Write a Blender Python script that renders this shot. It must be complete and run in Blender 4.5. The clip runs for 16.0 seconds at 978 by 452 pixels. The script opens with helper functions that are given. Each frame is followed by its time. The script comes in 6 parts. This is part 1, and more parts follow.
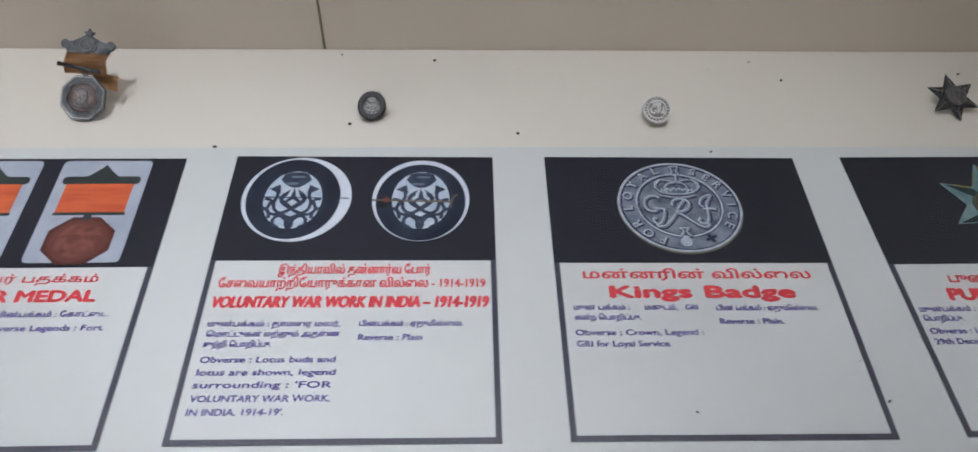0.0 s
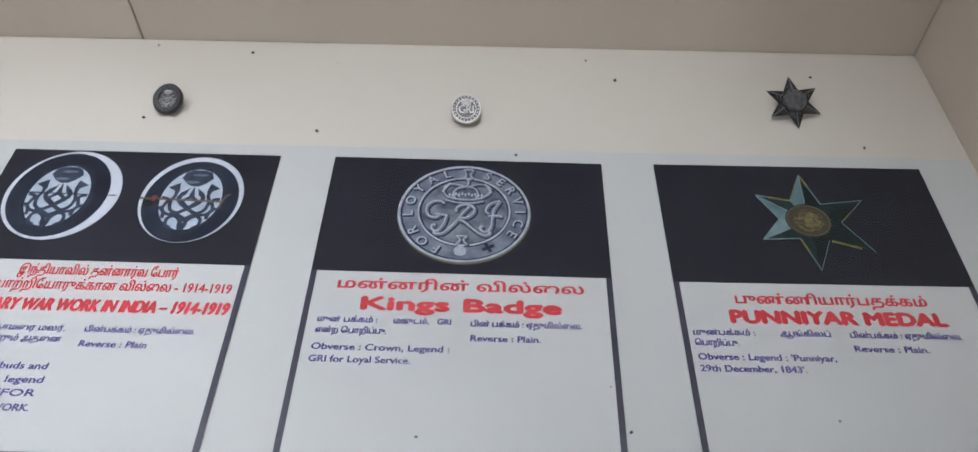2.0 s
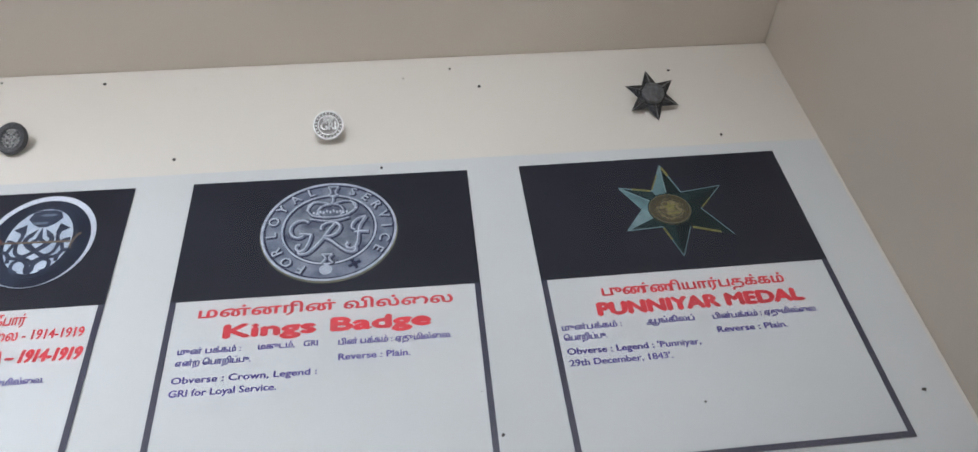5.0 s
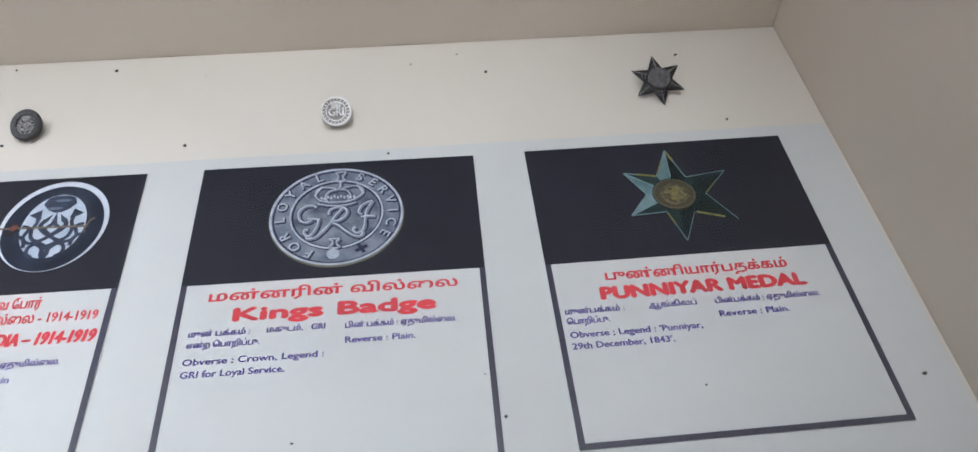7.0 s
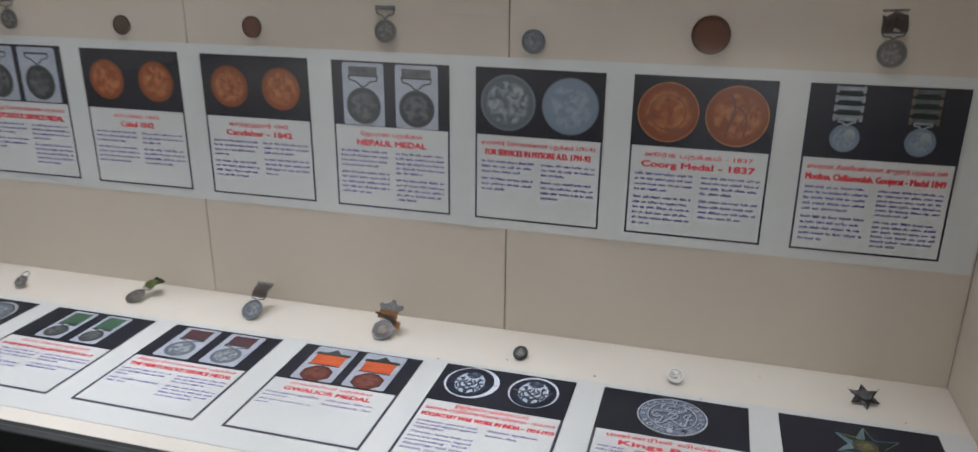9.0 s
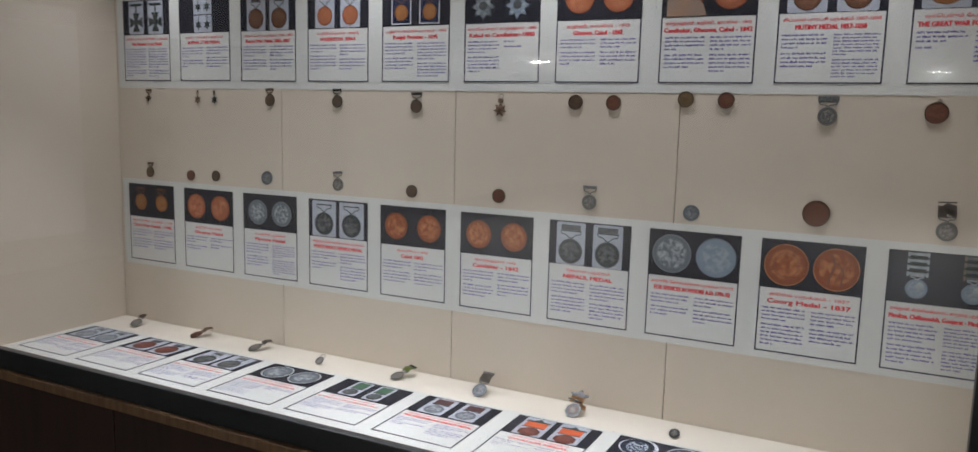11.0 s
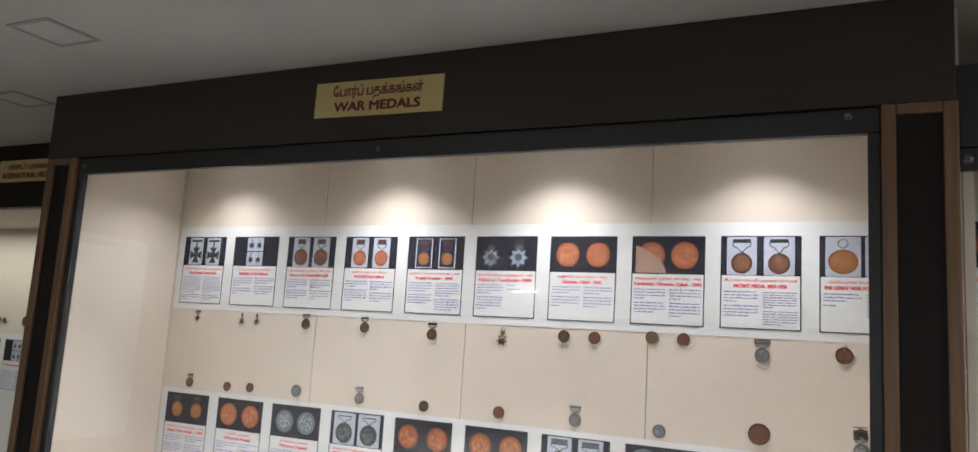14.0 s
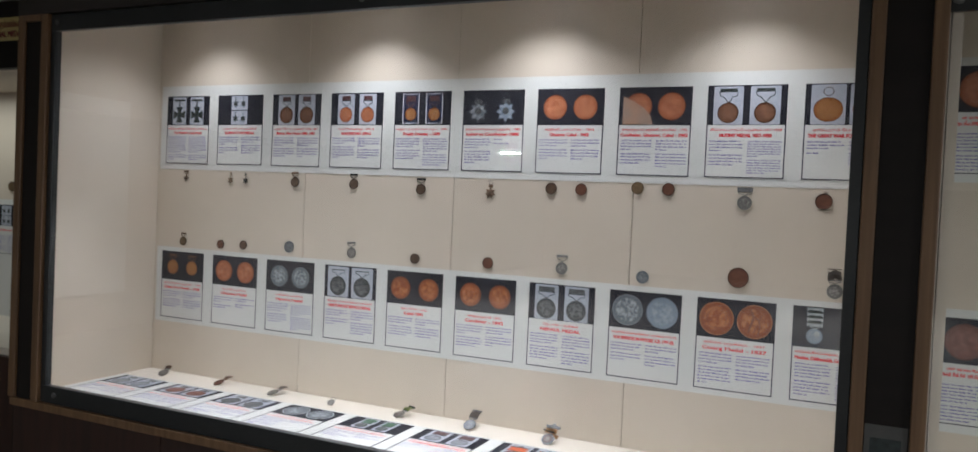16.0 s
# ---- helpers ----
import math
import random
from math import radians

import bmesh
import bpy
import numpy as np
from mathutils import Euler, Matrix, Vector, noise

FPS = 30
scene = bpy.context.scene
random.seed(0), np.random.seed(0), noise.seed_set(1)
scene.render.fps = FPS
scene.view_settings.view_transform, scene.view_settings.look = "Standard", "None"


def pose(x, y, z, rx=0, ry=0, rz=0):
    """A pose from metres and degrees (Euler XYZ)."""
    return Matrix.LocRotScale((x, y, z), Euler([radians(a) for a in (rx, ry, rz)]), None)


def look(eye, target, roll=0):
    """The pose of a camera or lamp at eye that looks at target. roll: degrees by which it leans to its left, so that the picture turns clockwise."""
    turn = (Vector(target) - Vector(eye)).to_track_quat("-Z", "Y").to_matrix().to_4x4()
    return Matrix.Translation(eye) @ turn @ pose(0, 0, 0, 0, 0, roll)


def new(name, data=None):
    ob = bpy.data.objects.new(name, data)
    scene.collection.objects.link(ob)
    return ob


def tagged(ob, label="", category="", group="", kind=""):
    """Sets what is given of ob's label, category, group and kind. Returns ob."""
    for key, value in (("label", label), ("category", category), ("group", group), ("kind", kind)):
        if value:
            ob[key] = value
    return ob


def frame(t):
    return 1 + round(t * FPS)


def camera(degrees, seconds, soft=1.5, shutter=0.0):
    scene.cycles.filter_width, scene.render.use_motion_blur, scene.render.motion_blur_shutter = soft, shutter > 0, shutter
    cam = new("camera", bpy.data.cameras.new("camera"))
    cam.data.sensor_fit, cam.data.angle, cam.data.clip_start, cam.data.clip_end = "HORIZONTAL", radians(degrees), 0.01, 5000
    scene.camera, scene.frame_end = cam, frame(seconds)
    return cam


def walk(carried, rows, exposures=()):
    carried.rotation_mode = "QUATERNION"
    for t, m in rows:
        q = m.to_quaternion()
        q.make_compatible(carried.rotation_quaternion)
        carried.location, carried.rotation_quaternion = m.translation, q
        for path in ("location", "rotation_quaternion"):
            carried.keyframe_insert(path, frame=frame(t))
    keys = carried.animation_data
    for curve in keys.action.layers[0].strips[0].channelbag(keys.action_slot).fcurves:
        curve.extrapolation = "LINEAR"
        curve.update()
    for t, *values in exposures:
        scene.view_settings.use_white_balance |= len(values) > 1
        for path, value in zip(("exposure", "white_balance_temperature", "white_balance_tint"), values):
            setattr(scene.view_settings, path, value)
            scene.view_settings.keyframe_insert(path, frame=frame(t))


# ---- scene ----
cam = camera(63.4, 16.0, soft=1.5, shutter=0.3)
PATH = [
    (0, (0.511, 0.026, 1.243), (0.592, 1.328, -0.273), 2.4),
    (0.5, (0.588, 0.033, 1.243), (0.615, 1.327, -0.282), 1.6),
    (1, (0.641, 0.04, 1.239), (0.663, 1.338, -0.282), 2.3),
    (1.5, (0.686, 0.035, 1.233), (0.672, 1.349, -0.275), 1.8),
    (2, (0.706, 0.054, 1.224), (0.705, 1.348, -0.301), 1.2),
    (2.5, (0.707, 0.062, 1.227), (0.73, 1.355, -0.299), 1.3),
    (3, (0.708, 0.052, 1.23), (0.742, 1.363, -0.28), 1.3),
    (3.5, (0.708, 0.046, 1.23), (0.709, 1.364, -0.274), 0.2),
    (4, (0.73, 0.047, 1.232), (0.782, 1.392, -0.248), 0.7),
    (4.5, (0.742, 0.05, 1.222), (0.899, 1.358, -0.282), 1.9),
    (4.7, (0.747, 0.052, 1.22), (0.929, 1.366, -0.277), 2.2),
    (7, (0.757, 0.048, 1.226), (0.899, 1.332, -0.301), 1.0),
    (7.5, (0.743, 0.015, 1.248), (0.79, 1.421, -0.174), 1.0),
    (8, (0.693, -0.13, 1.319), (0.591, 1.511, 0.18), 1.2),
    (8.5, (0.649, -0.376, 1.377), (0.304, 1.393, 0.51), -0.1),
    (9, (0.692, -0.57, 1.412), (0.191, 1.25, 0.749), 0.5),
    (9.5, (0.766, -0.76, 1.45), (0.147, 1.057, 0.887), -0.0),
    (10, (0.772, -0.942, 1.488), (0.11, 0.906, 1.105), 0.1),
    (10.2, (0.774, -0.998, 1.501), (0.064, 0.836, 1.136), 0.2),
    (12.3, (0.937, -1.28, 1.444), (-0.05, 0.459, 1.414), 3.7),
    (12.5, (0.948, -1.299, 1.444), (0.002, 0.463, 1.457), 3.6),
    (13, (0.943, -1.428, 1.461), (0.046, 0.345, 1.683), 2.4),
    (13.5, (0.936, -1.549, 1.49), (0.094, 0.233, 1.833), 2.8),
    (14, (0.949, -1.58, 1.495), (0.085, 0.201, 1.781), 3.5),
    (14.5, (0.934, -1.579, 1.479), (0.072, 0.208, 1.732), 3.9),
    (15, (0.905, -1.583, 1.459), (0.079, 0.236, 1.544), 3.5),
    (15.5, (0.903, -1.559, 1.44), (0.153, 0.293, 1.342), 3.4),
    (16, (0.948, -1.598, 1.462), (0.127, 0.225, 1.41), 2.6),
]
# seconds, stops, kelvin, tint
EXPOSURES = [(0.0, -0.58, 5650, 8), (2.0, -0.42, 5640, 8), (4.5, -0.23, 5600, 8), (7.0, -0.15, 5580, 8), (8.0, -0.32, 5680, 8), (9.0, -0.42, 5780, 8), (10.0, -0.25, 5880, 8), (12.5, 0.18, 5980, 8), (13.0, 0.5, 6080, 9), (13.5, 0.82, 6020, 10), (14.5, 0.82, 5880, 9), (15.5, 0.2, 5780, 8), (16.0, 0.2, 5800, 8)]
SPOT_W, BEAM_W, ROOM_W, PANEL_GLOW = 15.0, 40.0, 250.0, 8.0
walk(cam, [(t, look(eye, target, roll)) for t, eye, target, roll in PATH], EXPOSURES)

from mathutils.geometry import tessellate_polygon

# ---- plan of the place, in metres ----
WALL_Y, SHELF_Z = 0.648, 0.78          # back wall of the case, top of its shelf
XL, XR = -1.462, 1.09                  # side walls of the case
FRONT = 0.09                           # face of the glazing frame
CEIL = 2.209
PITCH, CW, CH = 0.2505, 0.207, 0.252   # cards: spacing, width, height
ROW_UP, ROW_MID, SHELF_ROW = 1.567, 0.983, 0.246


def card_x(i):
    return 0.3325 + (i - 8) * PITCH


# ---- light ----
world = bpy.data.worlds.new("World")
world.use_nodes = True
world.node_tree.nodes["Background"].inputs[0].default_value = (0.8, 0.86, 1.0, 1)
world.node_tree.nodes["Background"].inputs[1].default_value = 0.02
scene.world = world


def spot(name, loc, target, power, size, blend, colour, radius=0.02):
    data = bpy.data.lights.new(name, "SPOT")
    data.energy, data.spot_size, data.spot_blend = power, radians(size), blend
    data.color, data.shadow_soft_size = colour, radius
    ob = new(name, data)
    ob.matrix_world = look(loc, target)
    return ob


def area(name, loc, target, power, w, h, colour):
    data = bpy.data.lights.new(name, "AREA")
    data.shape, data.size, data.size_y, data.energy, data.color = "RECTANGLE", w, h, power, colour
    ob = new(name, data)
    ob.matrix_world = look(loc, target)
    return ob


WARM = (1.0, 0.93, 0.90)
LAMP_X = (-1.15, -0.466, 0.115, 0.69)
LAMP_Y, LAMP_Z = 0.47, 2.14
for lx, share in zip(LAMP_X, (0.74, 1.0, 1.05, 0.78)):
    spot("case_spotlight", (lx, LAMP_Y, LAMP_Z - 0.012), (lx, 0.36, SHELF_Z), SPOT_W * share, 120, 1.0, WARM, 0.022)
    spot("case_spotlight_beam", (lx, LAMP_Y, LAMP_Z - 0.014), (lx, 0.22, SHELF_Z), BEAM_W * share, 50, 1.0, WARM, 0.022)
# the third one is an unseen fill, added to lift the ceiling
for rx, ry, share in ((-3.3, -8.2, 1.0), (1.27, -10.4, 1.0), (4.3, -1.6, 0.28)):
    area("room_ceiling_and_fill_light", (rx, ry, CEIL - 0.02), (rx, ry, 0), ROOM_W * share, 0.3, 0.12, (1.0, 0.95, 0.88))
area("neighbour_case_light", (2.2, 0.33, 2.02), (2.2, 0.36, 0), 0.12, 1.6, 0.1, (0.9, 1.0, 0.86))
area("neighbour_case_light", (-3.0, 0.85, 1.9), (-3.0, 0.9, 0), 2.6, 1.4, 0.1, (1.0, 0.97, 0.82))


# ---- materials ----
def material(name, colour, rough=0.6, metal=0.0, second=None, scale=30.0, stretch=(1, 1, 1), amount=1.0, bump=0.0, bump_scale=200.0,
             rough_var=0.0, spec=0.5, coords="Object", fine=0.06):
    """Two colours mixed by a broad noise, with a fine grain over it, and a fine bump."""
    m = bpy.data.materials.new(name)
    m.use_nodes = True
    nt = m.node_tree
    b = nt.nodes["Principled BSDF"]
    b.inputs["Metallic"].default_value = metal
    b.inputs["Roughness"].default_value = rough
    b.inputs["Specular IOR Level"].default_value = spec
    tc = nt.nodes.new("ShaderNodeTexCoord")
    mp = nt.nodes.new("ShaderNodeMapping")
    mp.inputs["Scale"].default_value = stretch
    nt.links.new(tc.outputs[coords], mp.inputs[0])
    n1 = nt.nodes.new("ShaderNodeTexNoise")
    n1.inputs["Scale"].default_value, n1.inputs["Detail"].default_value = scale, 4
    nt.links.new(mp.outputs[0], n1.inputs[0])
    ramp = nt.nodes.new("ShaderNodeMapRange")
    ramp.inputs[1].default_value, ramp.inputs[2].default_value = 0.3, 0.7
    ramp.inputs[4].default_value = amount
    nt.links.new(n1.outputs[0], ramp.inputs[0])
    mix = nt.nodes.new("ShaderNodeMix")
    mix.data_type = "RGBA"
    mix.inputs[6].default_value = (*colour, 1)
    mix.inputs[7].default_value = (*(second or [c * 0.88 for c in colour]), 1)
    nt.links.new(ramp.outputs[0], mix.inputs[0])
    n2 = nt.nodes.new("ShaderNodeTexNoise")
    n2.inputs["Scale"].default_value, n2.inputs["Detail"].default_value = bump_scale, 3
    nt.links.new(mp.outputs[0], n2.inputs[0])
    hsv = nt.nodes.new("ShaderNodeHueSaturation")
    val = nt.nodes.new("ShaderNodeMapRange")
    val.inputs[1].default_value, val.inputs[2].default_value = 0.3, 0.7
    val.inputs[3].default_value, val.inputs[4].default_value = 1 - fine, 1 + fine
    nt.links.new(n2.outputs[0], val.inputs[0])
    nt.links.new(val.outputs[0], hsv.inputs["Value"])
    nt.links.new(mix.outputs[2], hsv.inputs["Color"])
    nt.links.new(hsv.outputs[0], b.inputs["Base Color"])
    if bump:
        bp = nt.nodes.new("ShaderNodeBump")
        bp.inputs["Strength"].default_value, bp.inputs["Distance"].default_value = bump, 0.001
        nt.links.new(n2.outputs[0], bp.inputs["Height"])
        nt.links.new(bp.outputs[0], b.inputs["Normal"])
    if rough_var:
        rr = nt.nodes.new("ShaderNodeMapRange")
        rr.inputs[3].default_value, rr.inputs[4].default_value = rough - rough_var, rough + rough_var
        nt.links.new(n1.outputs[0], rr.inputs[0])
        nt.links.new(rr.outputs[0], b.inputs["Roughness"])
    return m


def struck(name, field, high, rim, rough=0.4, metal=0.0, scale=5.0, bump=0.5, ring=0.43):
    """A struck disc: a raised rim and an uneven relief inside it, its lit parts put into the colour as paler blotches,
    laid out over the piece's own box.
    """
    m = bpy.data.materials.new(name)
    m.use_nodes = True
    nt = m.node_tree
    b = nt.nodes["Principled BSDF"]
    b.inputs["Metallic"].default_value, b.inputs["Roughness"].default_value = metal, rough
    b.inputs["Specular IOR Level"].default_value = 0.5 if metal else 0.15
    tc = nt.nodes.new("ShaderNodeTexCoord")
    info = nt.nodes.new("ShaderNodeObjectInfo")
    sub = nt.nodes.new("ShaderNodeVectorMath")
    sub.operation = "SUBTRACT"
    sub.inputs[1].default_value = (0.5, 0.5, 0)
    nt.links.new(tc.outputs["Generated"], sub.inputs[0])
    flat = nt.nodes.new("ShaderNodeVectorMath")
    flat.operation = "MULTIPLY"
    flat.inputs[1].default_value = (1, 1, 0)
    nt.links.new(sub.outputs[0], flat.inputs[0])
    ln = nt.nodes.new("ShaderNodeVectorMath")
    ln.operation = "LENGTH"
    nt.links.new(flat.outputs[0], ln.inputs[0])
    n = nt.nodes.new("ShaderNodeTexNoise")
    n.noise_dimensions = "4D"
    n.inputs["Scale"].default_value, n.inputs["Detail"].default_value, n.inputs["Distortion"].default_value = scale, 5, 0.6
    wr = nt.nodes.new("ShaderNodeMath")
    wr.operation = "MULTIPLY"
    wr.inputs[1].default_value = 40
    nt.links.new(info.outputs["Random"], wr.inputs[0])
    nt.links.new(wr.outputs[0], n.inputs["W"])
    nt.links.new(flat.outputs[0], n.inputs["Vector"])
    inner = nt.nodes.new("ShaderNodeMapRange")
    inner.inputs[1].default_value, inner.inputs[2].default_value = ring - 0.05, ring - 0.12
    nt.links.new(ln.outputs["Value"], inner.inputs[0])
    rel = nt.nodes.new("ShaderNodeMapRange")
    rel.inputs[1].default_value, rel.inputs[2].default_value = 0.42, 0.62
    nt.links.new(n.outputs[0], rel.inputs[0])
    mm = nt.nodes.new("ShaderNodeMath")
    mm.operation = "MULTIPLY"
    nt.links.new(rel.outputs[0], mm.inputs[0])
    nt.links.new(inner.outputs[0], mm.inputs[1])
    mix = nt.nodes.new("ShaderNodeMix")
    mix.data_type = "RGBA"
    mix.inputs[6].default_value, mix.inputs[7].default_value = (*field, 1), (*high, 1)
    nt.links.new(mm.outputs[0], mix.inputs[0])
    edge = nt.nodes.new("ShaderNodeMapRange")
    edge.inputs[1].default_value, edge.inputs[2].default_value = ring, ring + 0.03
    nt.links.new(ln.outputs["Value"], edge.inputs[0])
    mix2 = nt.nodes.new("ShaderNodeMix")
    mix2.data_type = "RGBA"
    mix2.inputs[7].default_value = (*rim, 1)
    nt.links.new(edge.outputs[0], mix2.inputs[0])
    nt.links.new(mix.outputs[2], mix2.inputs[6])
    nt.links.new(mix2.outputs[2], b.inputs["Base Color"])
    add = nt.nodes.new("ShaderNodeMath")
    add.operation = "ADD"
    nt.links.new(mm.outputs[0], add.inputs[0])
    nt.links.new(edge.outputs[0], add.inputs[1])
    bp = nt.nodes.new("ShaderNodeBump")
    bp.inputs["Strength"].default_value, bp.inputs["Distance"].default_value = bump, 0.0008
    nt.links.new(add.outputs[0], bp.inputs["Height"])
    nt.links.new(bp.outputs[0], b.inputs["Normal"])
    return m


M = {}
M["laminate"] = material("beige_laminate", (0.605, 0.54, 0.455), 0.55, second=(0.555, 0.49, 0.41), scale=1.6, stretch=(1, 1, 0.25), bump=0.06, bump_scale=420, fine=0.03)
M["shelf"] = material("cream_shelf_board", (0.74, 0.695, 0.62), 0.5, second=(0.695, 0.64, 0.56), scale=3, bump=0.08, bump_scale=260, fine=0.02)
M["strip"] = material("white_backing_sheet", (0.635, 0.645, 0.635), 0.45, second=(0.595, 0.61, 0.60), scale=2.5, bump=0.03, bump_scale=90, fine=0.015)
M["paper"] = material("white_card_paper", (0.645, 0.655, 0.645), 0.4, second=(0.605, 0.62, 0.612), scale=9, bump=0.04, bump_scale=60, fine=0.015)
M["photo"] = material("black_photo_print", (0.0145, 0.0155, 0.0235), 0.55, second=(0.022, 0.023, 0.034), scale=14, fine=0.1, spec=0.14)
M["border"] = material("navy_border_print", (0.03, 0.032, 0.06), 0.4, second=(0.05, 0.05, 0.08), scale=60)
M["fine_ink"] = material("blue_fine_print", (0.06, 0.045, 0.33), 0.45, second=(0.10, 0.08, 0.38), scale=120)
M["red"] = material("red_ink", (0.72, 0.035, 0.05), 0.45, second=(0.66, 0.06, 0.075), scale=120)
M["ink"] = material("violet_blue_ink", (0.085, 0.06, 0.29), 0.45, second=(0.13, 0.1, 0.33), scale=120)
M["plate"] = material("pale_grey_photo_ground", (0.44, 0.47, 0.54), 0.4, second=(0.36, 0.39, 0.47), scale=30)
M["whiteprint"] = material("white_print", (0.66, 0.69, 0.76), 0.4, second=(0.58, 0.62, 0.7), scale=30)
M["darkbrown"] = material("dark_brown_laminate", (0.0095, 0.0075, 0.0066), 0.5, second=(0.0135, 0.0105, 0.0092), scale=5, stretch=(1, 1, 6), bump=0.1, bump_scale=150, rough_var=0.06, spec=0.22)
M["fascia"] = material("dark_brown_fascia_laminate", (0.026, 0.021, 0.0185), 0.5, second=(0.034, 0.0275, 0.024), scale=6, stretch=(0.4, 1, 8), bump=0.08, bump_scale=160, spec=0.4)
M["side_sheet"] = material("pale_blank_sheet", (0.63, 0.575, 0.50), 0.5, second=(0.59, 0.535, 0.46), scale=3, bump=0.03, bump_scale=80, fine=0.015)
M["oak"] = material("brown_wood_moulding", (0.20, 0.115, 0.055), 0.45, second=(0.125, 0.068, 0.032), scale=26, stretch=(3, 3, 0.12), bump=0.15, bump_scale=160)
M["metal"] = material("dark_grey_frame_metal", (0.028, 0.031, 0.033), 0.4, metal=0.4, second=(0.038, 0.041, 0.042), scale=7, stretch=(0.3, 1, 1), rough_var=0.08)
M["steel"] = material("steel_bolt", (0.16, 0.16, 0.16), 0.35, metal=1.0)
M["ceiling"] = material("white_ceiling_paint", (0.66, 0.65, 0.62), 0.85, second=(0.61, 0.60, 0.57), scale=2.2, bump=0.1, bump_scale=90, fine=0.02)
M["wall"] = material("room_wall_paint", (0.30, 0.28, 0.25), 0.8, second=(0.26, 0.24, 0.21), scale=2, bump=0.1, bump_scale=80)
M["floor"] = material("room_floor_tile", (0.20, 0.185, 0.165), 0.6, second=(0.165, 0.15, 0.135), scale=6, bump=0.05, bump_scale=40)
M["lower"] = material("dark_wood_panel", (0.045, 0.018, 0.012), 0.4, second=(0.025, 0.011, 0.008), scale=18, stretch=(2, 2, 0.15), bump=0.1, bump_scale=140)
M["cream_sign"] = material("cream_yellow_sign_sheet", (0.62, 0.52, 0.22), 0.45, second=(0.57, 0.47, 0.19), scale=12)
M["maroon"] = material("maroon_lettering", (0.16, 0.012, 0.014), 0.45)
M["bluewhite"] = material("dull_white_diffuser", (0.68, 0.67, 0.64), 0.8)
M["speck"] = material("brown_black_speck", (0.04, 0.03, 0.025), 0.8)
M["glare"] = material("pale_beige_glare_patch", (0.40, 0.22, 0.14), 0.4, second=(0.24, 0.20, 0.17), scale=16)
M["notice"] = material("grey_notice_sheet", (0.09, 0.09, 0.088), 0.6, second=(0.075, 0.075, 0.073), scale=30)
# printed medals
M["p_copper"] = struck("copper_print", (0.30, 0.10, 0.047), (0.46, 0.19, 0.10), (0.19, 0.06, 0.028), scale=7, ring=0.455)
M["p_orange"] = struck("orange_copper_print", (0.235, 0.068, 0.026), (0.44, 0.17, 0.065), (0.14, 0.04, 0.018), scale=6, ring=0.455)
M["p_gold"] = struck("gold_print", (0.26, 0.105, 0.034), (0.38, 0.19, 0.07), (0.18, 0.07, 0.025), scale=7, ring=0.455)
M["p_silver"] = struck("silver_print", (0.12, 0.14, 0.165), (0.34, 0.37, 0.40), (0.17, 0.19, 0.22), scale=7, ring=0.455)
M["p_blue"] = struck("steel_blue_print", (0.19, 0.235, 0.30), (0.29, 0.335, 0.39), (0.15, 0.18, 0.23), scale=7, ring=0.46)
M["p_dark"] = struck("dark_silver_print", (0.05, 0.055, 0.06), (0.135, 0.145, 0.15), (0.10, 0.105, 0.11), scale=6, ring=0.455)
M["p_brown"] = struck("brown_print", (0.13, 0.06, 0.035), (0.25, 0.13, 0.08), (0.08, 0.035, 0.02), scale=6)
M["p_red"] = struck("red_brown_print", (0.13, 0.042, 0.034), (0.22, 0.08, 0.06), (0.09, 0.028, 0.022), scale=6, ring=0.44)
M["p_green"] = material("green_ribbon_print", (0.03, 0.09, 0.05), 0.5, second=(0.05, 0.13, 0.07), scale=90)
M["p_maroon"] = material("dark_red_ribbon_print", (0.06, 0.025, 0.03), 0.5, second=(0.09, 0.03, 0.035), scale=90)
M["p_orange_ribbon"] = material("orange_ribbon_print", (0.66, 0.13, 0.03), 0.5, second=(0.5, 0.07, 0.02), scale=70, stretch=(0.3, 3, 1))
M["p_black"] = material("black_metal_print", (0.012, 0.018, 0.02), 0.4, second=(0.03, 0.045, 0.045), scale=80)
M["p_bar"] = material("grey_metal_print", (0.035, 0.04, 0.045), 0.4, second=(0.12, 0.13, 0.14), scale=90)
M["p_light"] = material("light_silver_print", (0.36, 0.40, 0.44), 0.4, second=(0.22, 0.25, 0.28), scale=60)
M["p_teal"] = material("teal_silver_print", (0.19, 0.30, 0.32), 0.4, second=(0.10, 0.175, 0.19), scale=60)
M["p_teal_mid"] = material("dull_teal_print", (0.03, 0.055, 0.058), 0.4, second=(0.012, 0.024, 0.025), scale=60)
M["p_teal_dark"] = material("dark_teal_print", (0.006, 0.011, 0.012), 0.4, second=(0.015, 0.027, 0.026), scale=40)
M["p_bronze"] = struck("bronze_boss_print", (0.085, 0.072, 0.04), (0.24, 0.20, 0.10), (0.15, 0.13, 0.075), scale=8)
M["p_king"] = material("grey_blue_silver_print", (0.10, 0.12, 0.18), 0.4, second=(0.27, 0.30, 0.355), scale=75)
M["p_king_edge"] = material("yellowed_silver_print", (0.23, 0.22, 0.15), 0.4, second=(0.15, 0.15, 0.11), scale=40)
M["p_king_field"] = material("dark_blue_field_print", (0.045, 0.058, 0.105), 0.45, second=(0.28, 0.31, 0.35), scale=70)
